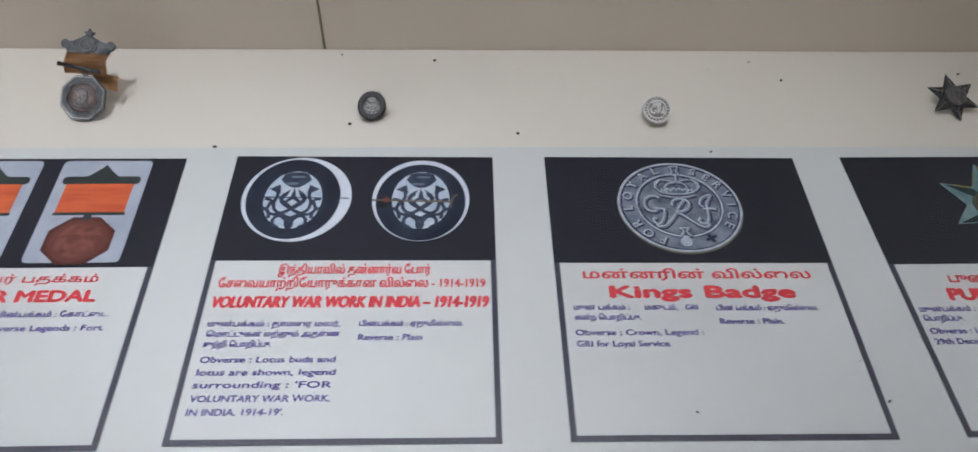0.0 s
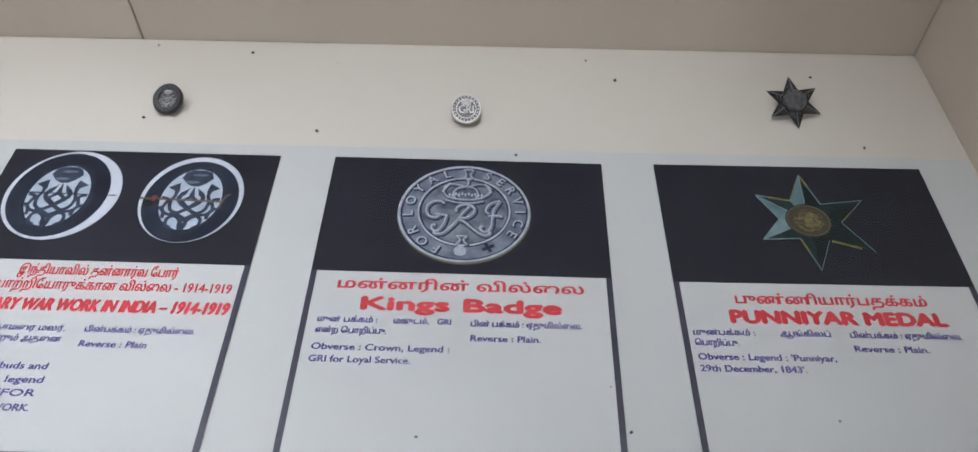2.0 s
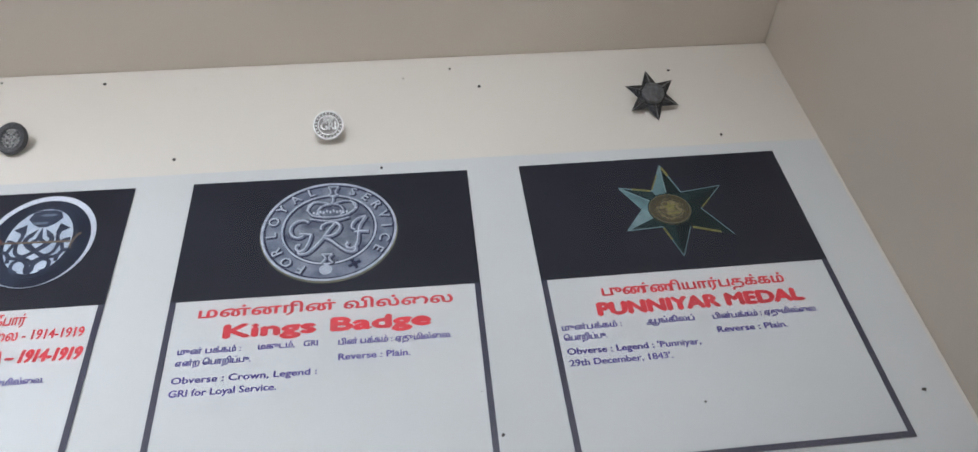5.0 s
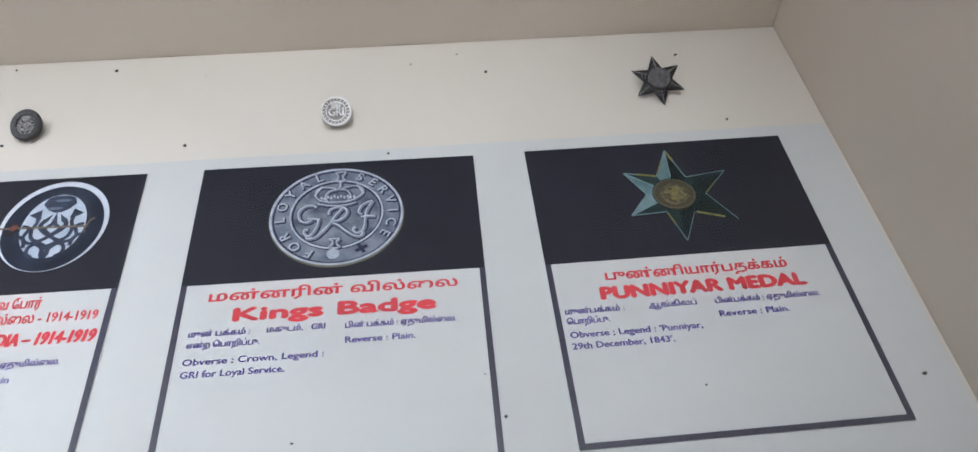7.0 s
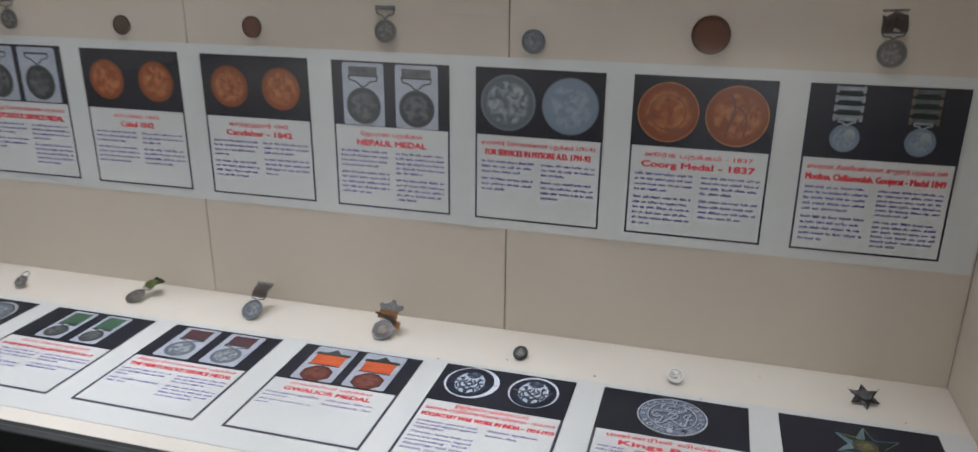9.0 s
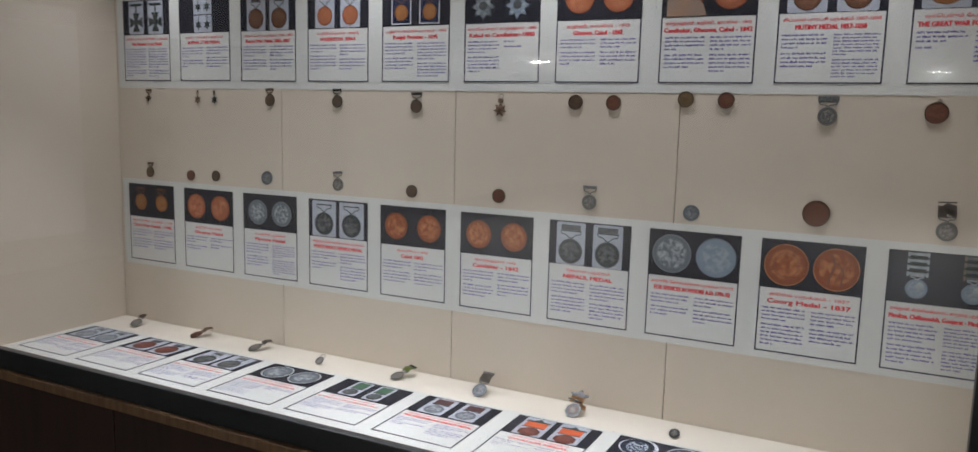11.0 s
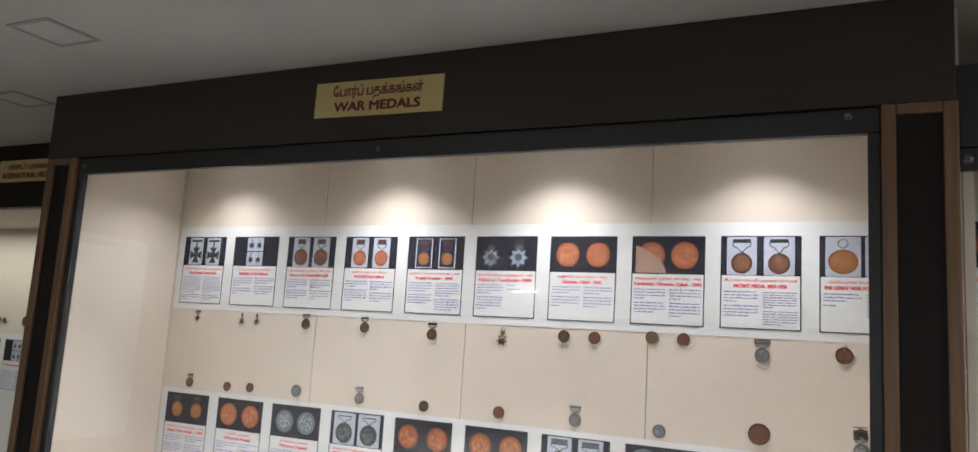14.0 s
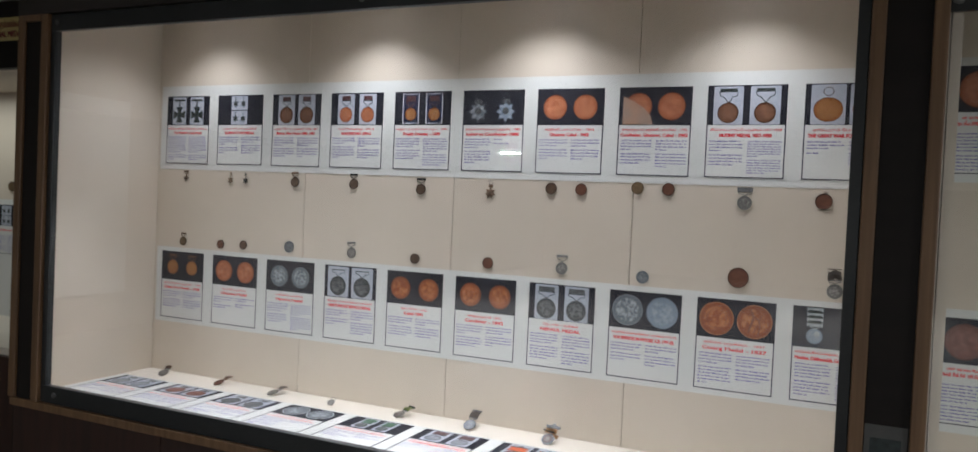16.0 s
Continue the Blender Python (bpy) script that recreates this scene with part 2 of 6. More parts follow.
M["p_king_dark"] = material("shadow_blue_print", (0.014, 0.018, 0.045), 0.4, second=(0.03, 0.038, 0.08), scale=90)
M["p_king_light"] = material("pale_blue_silver_print", (0.62, 0.66, 0.73), 0.4, second=(0.36, 0.40, 0.48), scale=110)
M["p_lotus"] = material("dark_blue_metal_print", (0.012, 0.015, 0.028), 0.45, second=(0.03, 0.038, 0.062), scale=40)
M["p_lotus_white"] = material("bluish_white_print", (0.56, 0.62, 0.70), 0.4, second=(0.40, 0.47, 0.57), scale=70)
M["p_lotus_mid"] = material("slate_blue_print", (0.035, 0.045, 0.07), 0.45, second=(0.018, 0.023, 0.04), scale=60)
M["p_lotus_stem"] = material("dull_blue_print", (0.055, 0.07, 0.11), 0.45, second=(0.022, 0.028, 0.05), scale=90)
M["p_lotus_glint"] = material("grey_blue_sheen_print", (0.20, 0.24, 0.31), 0.45, second=(0.09, 0.115, 0.16), scale=300)
M["p_lotus_brown"] = material("faint_brown_print", (0.028, 0.022, 0.024), 0.5, second=(0.018, 0.017, 0.022), scale=200)
M["p_pin"] = material("brass_pin_print", (0.20, 0.155, 0.11), 0.4, second=(0.10, 0.075, 0.06), scale=150)
M["p_teal_pale"] = material("pale_teal_print", (0.26, 0.36, 0.37), 0.4, second=(0.15, 0.235, 0.25), scale=70)
M["p_gilt"] = material("yellow_gilt_print", (0.30, 0.27, 0.09), 0.4, second=(0.14, 0.13, 0.05), scale=300)
M["p_bronze_dark"] = material("dark_bronze_print", (0.05, 0.042, 0.024), 0.4, second=(0.03, 0.027, 0.02), scale=300)
for key in [k for k in M if k.startswith(("p_king", "p_lotus", "p_teal", "p_gilt", "p_pin"))] + ["whiteprint", "plate"]:
    M[key].node_tree.nodes["Principled BSDF"].inputs["Specular IOR Level"].default_value = 0.1
M["p_coin_dark"] = material("dark_copper_print", (0.13, 0.035, 0.014), 0.4, second=(0.19, 0.06, 0.024), scale=200)
M["p_gilt_red"] = material("bright_copper_print", (0.50, 0.20, 0.07), 0.4, second=(0.30, 0.10, 0.04), scale=60)
M["panel_frame"] = material("grey_panel_frame", (0.40, 0.39, 0.37), 0.6)
# real medals
M["bronze"] = struck("dark_bronze", (0.075, 0.045, 0.028), (0.12, 0.075, 0.048), (0.055, 0.032, 0.02), rough=0.5, metal=0.6)
M["copper"] = struck("brown_copper", (0.115, 0.045, 0.026), (0.15, 0.062, 0.036), (0.075, 0.035, 0.02), rough=0.5, metal=0.5)
M["brooch_field"] = struck("worn_brown_silver", (0.16, 0.12, 0.105), (0.30, 0.245, 0.22), (0.12, 0.09, 0.08), rough=0.42, metal=0.7, scale=3.5)
M["brass"] = struck("dull_brass", (0.14, 0.095, 0.05), (0.19, 0.13, 0.075), (0.11, 0.072, 0.036), rough=0.45, metal=0.7)
M["silver"] = struck("tarnished_silver", (0.17, 0.165, 0.16), (0.36, 0.35, 0.335), (0.24, 0.235, 0.225), rough=0.38, metal=0.85, scale=7)
M["bluesilver"] = struck("blue_grey_silver", (0.13, 0.14, 0.155), (0.26, 0.275, 0.295), (0.17, 0.18, 0.20), rough=0.4, metal=0.7, scale=7)
M["bright"] = struck("bright_silver", (0.62, 0.61, 0.585), (0.93, 0.92, 0.89), (0.88, 0.87, 0.84), rough=0.32, metal=0.6, scale=9, bump=0.8)
M["badge_field"] = struck("dull_silver_field", (0.20, 0.185, 0.17), (0.34, 0.32, 0.30), (0.55, 0.53, 0.50), rough=0.4, metal=0.5, scale=9)
M["struck_dark"] = material("dark_struck_hollow", (0.11, 0.10, 0.092), 0.45, metal=0.5, second=(0.20, 0.19, 0.175), scale=500)
M["blackmetal"] = material("blackened_metal", (0.10, 0.102, 0.11), 0.26, metal=0.8, second=(0.035, 0.037, 0.04), scale=220)
M["darkcast"] = material("rough_black_casting", (0.035, 0.036, 0.038), 0.5, metal=0.5, second=(0.06, 0.06, 0.062), scale=300, bump=0.5, bump_scale=500)
M["greymetal"] = material("grey_cast_metal", (0.11, 0.115, 0.125), 0.3, metal=0.95, second=(0.28, 0.28, 0.29), scale=260, bump=0.6, bump_scale=400)
M["steel_cast"] = material("dark_steel_casting", (0.05, 0.053, 0.058), 0.32, metal=0.85, second=(0.16, 0.165, 0.175), scale=420, bump=0.8, bump_scale=500)
M["bronzebar"] = material("dark_bronze_bar", (0.10, 0.06, 0.035), 0.5, metal=0.5, second=(0.16, 0.10, 0.06), scale=200)
M["ribbon_tan"] = material("frayed_tan_ribbon", (0.42, 0.235, 0.10), 0.85, second=(0.28, 0.14, 0.052), scale=60, stretch=(0.4, 3, 1), bump=0.4, bump_scale=500)
M["ribbon_grey"] = material("grey_brown_ribbon", (0.16, 0.135, 0.115), 0.85, second=(0.11, 0.09, 0.08), scale=90, stretch=(4, 0.4, 1), bump=0.3, bump_scale=500)
M["ribbon_green"] = material("green_yellow_ribbon", (0.05, 0.09, 0.045), 0.85, second=(0.22, 0.26, 0.045), scale=35, bump=0.3, bump_scale=400)
M["ribbon_brown"] = material("faded_brown_ribbon", (0.20, 0.12, 0.08), 0.85, second=(0.13, 0.08, 0.06), scale=80, bump=0.3, bump_scale=400)

glass = bpy.data.materials.new("clear_glass")
glass.use_nodes = True
gb = glass.node_tree.nodes["Principled BSDF"]
gb.inputs["Base Color"].default_value = (0.97, 0.985, 0.975, 1)
gb.inputs["Roughness"].default_value, gb.inputs["IOR"].default_value = 0.0, 1.45
gb.inputs["Transmission Weight"].default_value = 1.0
M["glass"] = glass


def glowing(name, colour, strength):
    m = bpy.data.materials.new(name)
    m.use_nodes = True
    b = m.node_tree.nodes["Principled BSDF"]
    b.inputs["Emission Color"].default_value = (*colour, 1)
    b.inputs["Emission Strength"].default_value = strength
    return m


M["lamp_face"] = glowing("lit_lamp_face", WARM, 12)
M["panel_glow"] = glowing("lit_ceiling_panel", (1.0, 0.98, 0.94), PANEL_GLOW)


# ---- mesh tools ----
def part(name, bm, mat, parent=None, label="", matrix=None, smooth=False):
    me = bpy.data.meshes.new(name)
    if isinstance(bm, bmesh.types.BMesh):
        bm.to_mesh(me)
        bm.free()
    else:
        me = bm
    me.materials.clear()
    me.materials.append(mat)
    if smooth:
        for p in me.polygons:
            p.use_smooth = True
    ob = new(name, me)
    if parent:
        ob.parent = parent
    if matrix is not None:
        ob.matrix_basis = matrix
    if label:
        tagged(ob, label)
    return ob


def thing(name, label, category, matrix=None, group="", kind=""):
    ob = new(name)
    ob.empty_display_size = 0.02
    if matrix is not None:
        ob.matrix_basis = matrix
    return tagged(ob, label, category, group, kind)


def box(x0, x1, y0, y1, z0, z1, bevel=0.0, bm=None):
    bm = bm or bmesh.new()
    r = bmesh.ops.create_cube(bm, size=1, matrix=Matrix.Translation(((x0 + x1) / 2, (y0 + y1) / 2, (z0 + z1) / 2)) @ Matrix.Diagonal((x1 - x0, y1 - y0, z1 - z0, 1)))
    if bevel:
        edges = list({e for v in r["verts"] for e in v.link_edges})
        bmesh.ops.bevel(bm, geom=edges, offset=bevel, segments=2, affect="EDGES", profile=0.5)
    return bm


def slab(outline, z0, z1, bm=None):
    """A flat plate of the outline, from z0 up to z1."""
    bm = bm or bmesh.new()
    low, top = [bm.verts.new((x, y, z0)) for x, y in outline], [bm.verts.new((x, y, z1)) for x, y in outline]
    bm.faces.new(top)
    bm.faces.new(low[::-1])
    for i in range(len(outline)):
        j = (i + 1) % len(outline)
        bm.faces.new((low[i], low[j], top[j], top[i]))
    return bm


def ring_points(cx, cy, rx, ry, n=32, a0=0.0):
    return [(cx + rx * math.cos(a0 + 2 * math.pi * i / n), cy + ry * math.sin(a0 + 2 * math.pi * i / n)) for i in range(n)]


def rounded(x0, x1, y0, y1, r):
    pts = []
    for cx, cy, a in ((x1 - r, y1 - r, 0), (x0 + r, y1 - r, 90), (x0 + r, y0 + r, 180), (x1 - r, y0 + r, 270)):
        pts += [(cx + r * math.cos(radians(a + d)), cy + r * math.sin(radians(a + d))) for d in (0, 30, 60, 90)]
    return pts


def washer(cx, cy, rx, ry, wx, z0, z1, n=36, bm=None):
    """A flat ring of width wx inside the ellipse."""
    bm = bm or bmesh.new()
    rows = []
    for rr, z in ((0, z0), (0, z1), (wx, z1), (wx, z0)):
        rows.append([bm.verts.new((x, y, z)) for x, y in ring_points(cx, cy, rx - rr, ry - rr, n)])
    for k in range(4):
        a, b = rows[k], rows[(k + 1) % 4]
        for i in range(n):
            j = (i + 1) % n
            bm.faces.new((a[i], a[j], b[j], b[i]))
    return bm


def stroke(points, width, z0, z1, bm=None):
    """A flat line of the given width through the points."""
    bm = bm or bmesh.new()
    left, right = [], []
    for i, p in enumerate(points):
        a, b = points[max(i - 1, 0)], points[min(i + 1, len(points) - 1)]
        d = Vector((b[0] - a[0], b[1] - a[1]))
        d = d.normalized() if d.length else Vector((1, 0))
        n = Vector((-d.y, d.x)) * width / 2
        left.append((p[0] + n.x, p[1] + n.y))
        right.append((p[0] - n.x, p[1] - n.y))
    top = [[bm.verts.new((x, y, z1)) for x, y in side] for side in (left, right)]
    low = [[bm.verts.new((x, y, z0)) for x, y in side] for side in (left, right)]
    for i in range(len(points) - 1):
        bm.faces.new((top[1][i], top[1][i + 1], top[0][i + 1], top[0][i]))
        bm.faces.new((low[0][i], low[0][i + 1], top[0][i + 1], top[0][i]))
        bm.faces.new((low[1][i + 1], low[1][i], top[1][i], top[1][i + 1]))
    return bm


def lathe(profile, n=40, sx=1.0, sy=1.0, bm=None):
    """Turns (radius, height) pairs round z."""
    bm = bm or bmesh.new()
    rows = []
    for r, z in profile:
        rows.append([bm.verts.new((sx * x, sy * y, z)) for x, y in ring_points(0, 0, r, r, n)] if r > 1e-6 else [bm.verts.new((0, 0, z))])
    for a, b in zip(rows, rows[1:]):
        for i in range(n):
            j = (i + 1) % n
            if len(a) == 1:
                bm.faces.new((a[0], b[i], b[j]))
            elif len(b) == 1:
                bm.faces.new((a[i], a[j], b[0]))
            else:
                bm.faces.new((a[i], a[j], b[j], b[i]))
    bmesh.ops.recalc_face_normals(bm, faces=bm.faces)
    return bm


def tube(points, radius, closed=False, sides=8, bm=None):
    bm = bm or bmesh.new()
    pts, rows = [Vector(p) for p in points], []
    n = len(pts)
    for i, p in enumerate(pts):
        a, b = (pts[i - 1], pts[(i + 1) % n]) if closed else (pts[max(i - 1, 0)], pts[min(i + 1, n - 1)])
        d = (b - a).normalized()
        u = d.cross(Vector((0, 0, 1)))
        u = u.normalized() if u.length > 1e-3 else Vector((1, 0, 0))
        w = d.cross(u)
        rows.append([bm.verts.new(p + radius * (math.cos(2 * math.pi * k / sides) * u + math.sin(2 * math.pi * k / sides) * w)) for k in range(sides)])
    for i in range(n if closed else n - 1):
        a, b = rows[i], rows[(i + 1) % n]
        for k in range(sides):
            bm.faces.new((a[k], a[(k + 1) % sides], b[(k + 1) % sides], b[k]))
    if not closed:
        bm.faces.new(rows[0][::-1])
        bm.faces.new(rows[-1])
    return bm


PRE, SPLIT = "\u0bc6\u0bc7\u0bc8", {"\u0bca": ("\u0bc6", "\u0bbe"), "\u0bcb": ("\u0bc7", "\u0bbe")}


def laid_out(s):
    """Tamil vowel signs that stand before their consonant are put there."""
    out = []
    for ch in s:
        if ch in PRE and out:
            out.insert(len(out) - 1, ch)
        elif ch in SPLIT and out:
            out.insert(len(out) - 1, SPLIT[ch][0])
            out.append(SPLIT[ch][1])
        else:
            out.append(ch)
    return "".join(out)


def letters(s, width, height, bold=0.0, slant=0.0, centre=False):
    """A flat mesh of the words, as wide and (in capitals) as high as told, starting at the origin. bold: how far the strokes are thickened, in letter heights."""
    cu = bpy.data.curves.new("letters", "FONT")
    cu.body = laid_out(s)
    ob = bpy.data.objects.new("letters", cu)
    outline = ob.to_curve(bpy.context.evaluated_depsgraph_get())
    loops = []
    for sp in outline.splines:
        pts, bez = [], sp.bezier_points
        for i in range(len(bez)):
            p, q = bez[i], bez[(i + 1) % len(bez)]
            p0, p1, p2, p3 = p.co, p.handle_right, q.handle_left, q.co
            straight = (p1 - p0).cross(p3 - p0).length + (p2 - p0).cross(p3 - p0).length < 1e-5
            for t in ((0.0,) if straight else (0.0, 0.34, 0.67)):
                pts.append(p0 * (1 - t) ** 3 + p1 * 3 * t * (1 - t) ** 2 + p2 * 3 * t * t * (1 - t) + p3 * t ** 3)
        turn = sum(u.x * v.y - v.x * u.y for u, v in zip(pts, pts[1:] + pts[:1]))
        if len(pts) > 2 and abs(turn) > 1e-6:
            loops.append((pts, turn))
    ob.to_curve_clear()
    bpy.data.objects.remove(ob)
    bpy.data.curves.remove(cu)
    # each outer contour is filled by itself, with the holes that lie inside it, so that crossing strokes stay solid
    inside = lambda p, ring: sum((u.y > p.y) != (v.y > p.y) and p.x < (v.x - u.x) * (p.y - u.y) / (v.y - u.y) + u.x for u, v in zip(ring, ring[1:] + ring[:1])) % 2 == 1
    loops = [(pts, turn, min(v.x for v in pts), max(v.x for v in pts)) for pts, turn in loops]
    verts, faces, outers, holes_of = [], [], [], {}
    for i, (pts, turn, x0, x1) in enumerate(loops):
        around = [j for j, g in enumerate(loops) if j != i and abs(g[1]) > abs(turn) and g[2] <= x0 and g[3] >= x1 and inside(pts[0], g[0])]
        opposite = [j for j in around if loops[j][1] * turn < 0]
        if opposite and len(opposite) * 2 > len(around):
            holes_of.setdefault(min(opposite, key=lambda j: abs(loops[j][1])), []).append(pts)
        else:
            outers.append(i)
    for i in outers:
        pts, holes = loops[i][0], holes_of.get(i, [])
        flat = [v for ring in [pts] + holes for v in ring]
        n0 = len(verts)
        verts += [(v.x, v.y, 0.0) for v in flat]
        for tri in tessellate_polygon([[v.to_3d() for v in ring] for ring in [pts] + holes]):
            faces.append([n0 + k for k in tri])
    me = bpy.data.meshes.new("letters")
    me.from_pydata(verts, [], faces)
    for poly in me.polygons:
        if poly.normal.z < 0:
            poly.flip()
    n = len(me.vertices)
    co = np.empty(n * 3, dtype=np.float32)
    me.vertices.foreach_get("co", co)
    co = co.reshape(-1, 3)
    lo, hi = co[:, 0].min(), co[:, 0].max()
    k = height / 0.73
    co[:, 1] *= k
    co[:, 0] = (co[:, 0] - lo) * ((width / (hi - lo)) if width else k) + slant * co[:, 1]
    if centre:
        co[:, 0] -= (co[:, 0].max() + co[:, 0].min()) / 2
    me.vertices.foreach_set("co", co.ravel())
    if bold:
        d = bold * height
        bm = bmesh.new()
        for j, (dx, dy) in enumerate(((-d, 0), (d, 0), (0, d * 0.7), (0, -d * 0.7))):
            me.transform(Matrix.Translation((dx, dy, 0.00004)))
            bm.from_mesh(me)
            me.transform(Matrix.Translation((-dx, -dy, 0)))
        bm.to_mesh(me)
        bm.free()
    return me


def joined(meshes):
    """Joins (mesh, matrix) pairs into one bmesh and removes the meshes."""
    bm = bmesh.new()
    for me, mat in meshes:
        me.transform(mat)
        bm.from_mesh(me)
        bpy.data.meshes.remove(me)
    return bm


def bars(lines, rng, bm=None, fine=True):
    """Rows of short strokes, grouped like words, in place of print too small to read: (left, right, row, height)."""
    bm = bm or bmesh.new()
    for x0, x1, y, h in lines:
        x = x0
        while x < x1 - 0.003:
            end = min(x + rng.uniform(0.006, 0.018), x1)
            while x < end:
                w = min(rng.uniform(0.0009, 0.0022) if fine else end - x, end - x)
                hh, up = h * rng.uniform(0.6, 1.15), h * rng.uniform(-0.12, 0.12)
                v = [bm.verts.new((x + a, y + b, 0)) for a, b in ((0, up), (w, up), (w, up + hh), (0, up + hh))]
                bm.faces.new(v)
                x += w + (rng.uniform(0.0003, 0.0007) if fine else 0)
            x += rng.uniform(0.0016, 0.0036)
    return bm


# ---- the case: walls, shelf, top ----
def piece(name, label, category, bm, mat, kind="structure", smooth=False):
    return tagged(part(name, bm, mat, smooth=smooth), label, category, kind=kind)


SEAMS = (-0.769, -0.191, 0.387)
wall_back = thing("wall_back", "beige laminate back wall of the display case in panels with dark joints", "wall", kind="structure")
part("backing", box(XL - 0.03, XR + 0.03, WALL_Y + 0.014, WALL_Y + 0.03, 0.7, CEIL), M["darkbrown"], wall_back, "dark board behind the joints")
edges = [XL] + list(SEAMS) + [XR]
for a, b in zip(edges, edges[1:]):
    part("panel", box(a + 0.0009, b - 0.0009, WALL_Y, WALL_Y + 0.0135, SHELF_Z - 0.03, CEIL - 0.02, 0.0006), M["laminate"], wall_back)
piece("wall_left", "beige laminate side wall of the display case", "wall", box(XL - 0.018, XL, 0.1145, WALL_Y + 0.012, SHELF_Z - 0.03, CEIL - 0.02), M["laminate"])
piece("wall_right", "beige laminate side wall of the display case", "wall", box(XR, XR + 0.018, 0.1145, WALL_Y + 0.012, SHELF_Z - 0.03, CEIL - 0.02), M["laminate"])
piece("case_shelf", "cream board forming the floor of the display case", "shelf", box(XL, XR, 0.1225, WALL_Y - 0.0005, SHELF_Z - 0.025, SHELF_Z, 0.001), M["shelf"])
piece("case_top", "beige board closing the top of the case", "case top", box(XL, XR, 0.1205, WALL_Y, LAMP_Z, LAMP_Z + 0.02), M["laminate"])

for lx in LAMP_X:
    for ly in (LAMP_Y,):
        d = thing("downlight", "round recessed downlight in the top of the case", "downlight", pose(lx, ly, LAMP_Z), "case downlights")
        part("bezel", washer(0, 0, 0.042, 0.042, 0.012, -0.006, 0.0), M["steel"], d)
        part("lens", slab(ring_points(0, 0, 0.029, 0.029, 24), -0.003, -0.001), M["lamp_face"], d, "lit round lens")

# ---- the front: fascia, frame, glass, pillars, base ----
FL, FR = -1.478, 1.10
piece("fascia", "dark brown laminate fascia board above the display case", "fascia", box(FL, FR, 0.08, 0.099, 1.9945, CEIL, 0.002), M["fascia"])
piece("fascia_side", "dark brown laminate side of the fascia", "fascia", box(-1.4915, -1.4885, 0.0995, 0.56, 1.9945, CEIL), M["fascia"])
glazing = thing("glazing_frame", "dark grey metal glazing frame round the case opening", "window frame", kind="structure")
OL, OR, OB, OT = -1.312, 0.949, 0.835, 1.942
part("rail", box(-1.3345, 0.972, FRONT, 0.114, OT, 1.9925, 0.002), M["metal"], glazing)
part("rail", box(-1.3345, 0.972, FRONT, 0.114, 0.782, OB, 0.002), M["metal"], glazing)
part("stile", box(-1.3345, OL, FRONT, 0.114, OB, OT, 0.002), M["metal"], glazing)
part("stile", box(OR, 0.972, FRONT, 0.114, OB, OT, 0.002), M["metal"], glazing)
for bx, bz in ((0.914, 1.977), (-0.190, 1.967), (-1.305, 1.967), (-1.27, 0.81), (0.3, 0.81)):
    part("bolt", lathe([(0.0085, 0), (0.0085, 0.003), (0.0075, 0.0045), (0.004, 0.005), (0.004, 0.004), (0, 0.004)], 20), M["steel"], glazing, "steel glazing bolt",
         pose(bx, FRONT, bz, 90), True)
pane = part("glass_pane", box(OL - 0.004, OR + 0.004, 0.100, 0.105, OB - 0.004, OT + 0.004), M["glass"])
tagged(pane, "clear glass front of the display case", "glass", kind="structure")
pane.visible_shadow = False
# inner returns that close the case between frame and side walls
piece("return_left", "beige inner return beside the glass", "wall", box(XL, OL - 0.004, 0.1145, 0.120, SHELF_Z, LAMP_Z), M["laminate"])
piece("return_right", "beige inner return beside the glass", "wall", box(OR + 0.003, XR, 0.1145, 0.120, SHELF_Z, LAMP_Z), M["laminate"])
piece("return_top", "beige inner return above the glass", "wall", box(OL - 0.004, OR + 0.003, 0.1145, 0.120, OT + 0.002, LAMP_Z), M["laminate"])
piece("shelf_edging", "pale edging strip along the front of the shelf", "trim", box(OL - 0.004, OR + 0.003, 0.1145, 0.122, SHELF_Z - 0.025, OB - 0.004), M["shelf"])


def pillar(x0, x1, name, wood=0.026):
    p = thing(name, "dark brown pillar panel framed with brown wood moulding", "pillar", kind="structure")
    part("panel", box(x0 + wood - 0.006, x1 - wood + 0.006, 0.086, 0.112, 0.782, 1.978), M["darkbrown"], p)
    for a in (x0, x1 - wood):
        part("moulding", box(a, a + wood, 0.077, 0.112, 0.782, 1.994, 0.003), M["oak"], p, "brown wood moulding")
    part("moulding", box(x0 + wood, x1 - wood, 0.077, 0.112, 1.9725, 1.994, 0.003), M["oak"], p, "brown wood moulding")
    return p


pillar(0.9725, 1.103, "pillar_right")
pillar(-1.471, -1.335, "pillar_left", 0.03)
piece("case_side", "dark brown laminate side of the display case", "case side", box(-1.4915, -1.4885, 0.1125, 0.56, 0.0, 1.994), M["darkbrown"])
base = thing("case_base", "dark reddish wood cabinet base below the glass", "cabinet", kind="structure")
part("moulding", box(-1.463, 1.103, 0.078, 0.112, 0.756, 0.7815, 0.003), M["oak"], base, "brown wood moulding")
for k in range(4):
    a = -1.463 + k * 0.6415
    part("door", box(a + 0.002, a + 0.6395, 0.092, 0.11, 0.06, 0.7555, 0.003), M["lower"], base)
part("carcass", box(-1.461, 1.10, 0.1105, 0.645, 0.0, 0.7545), M["lower"], base)

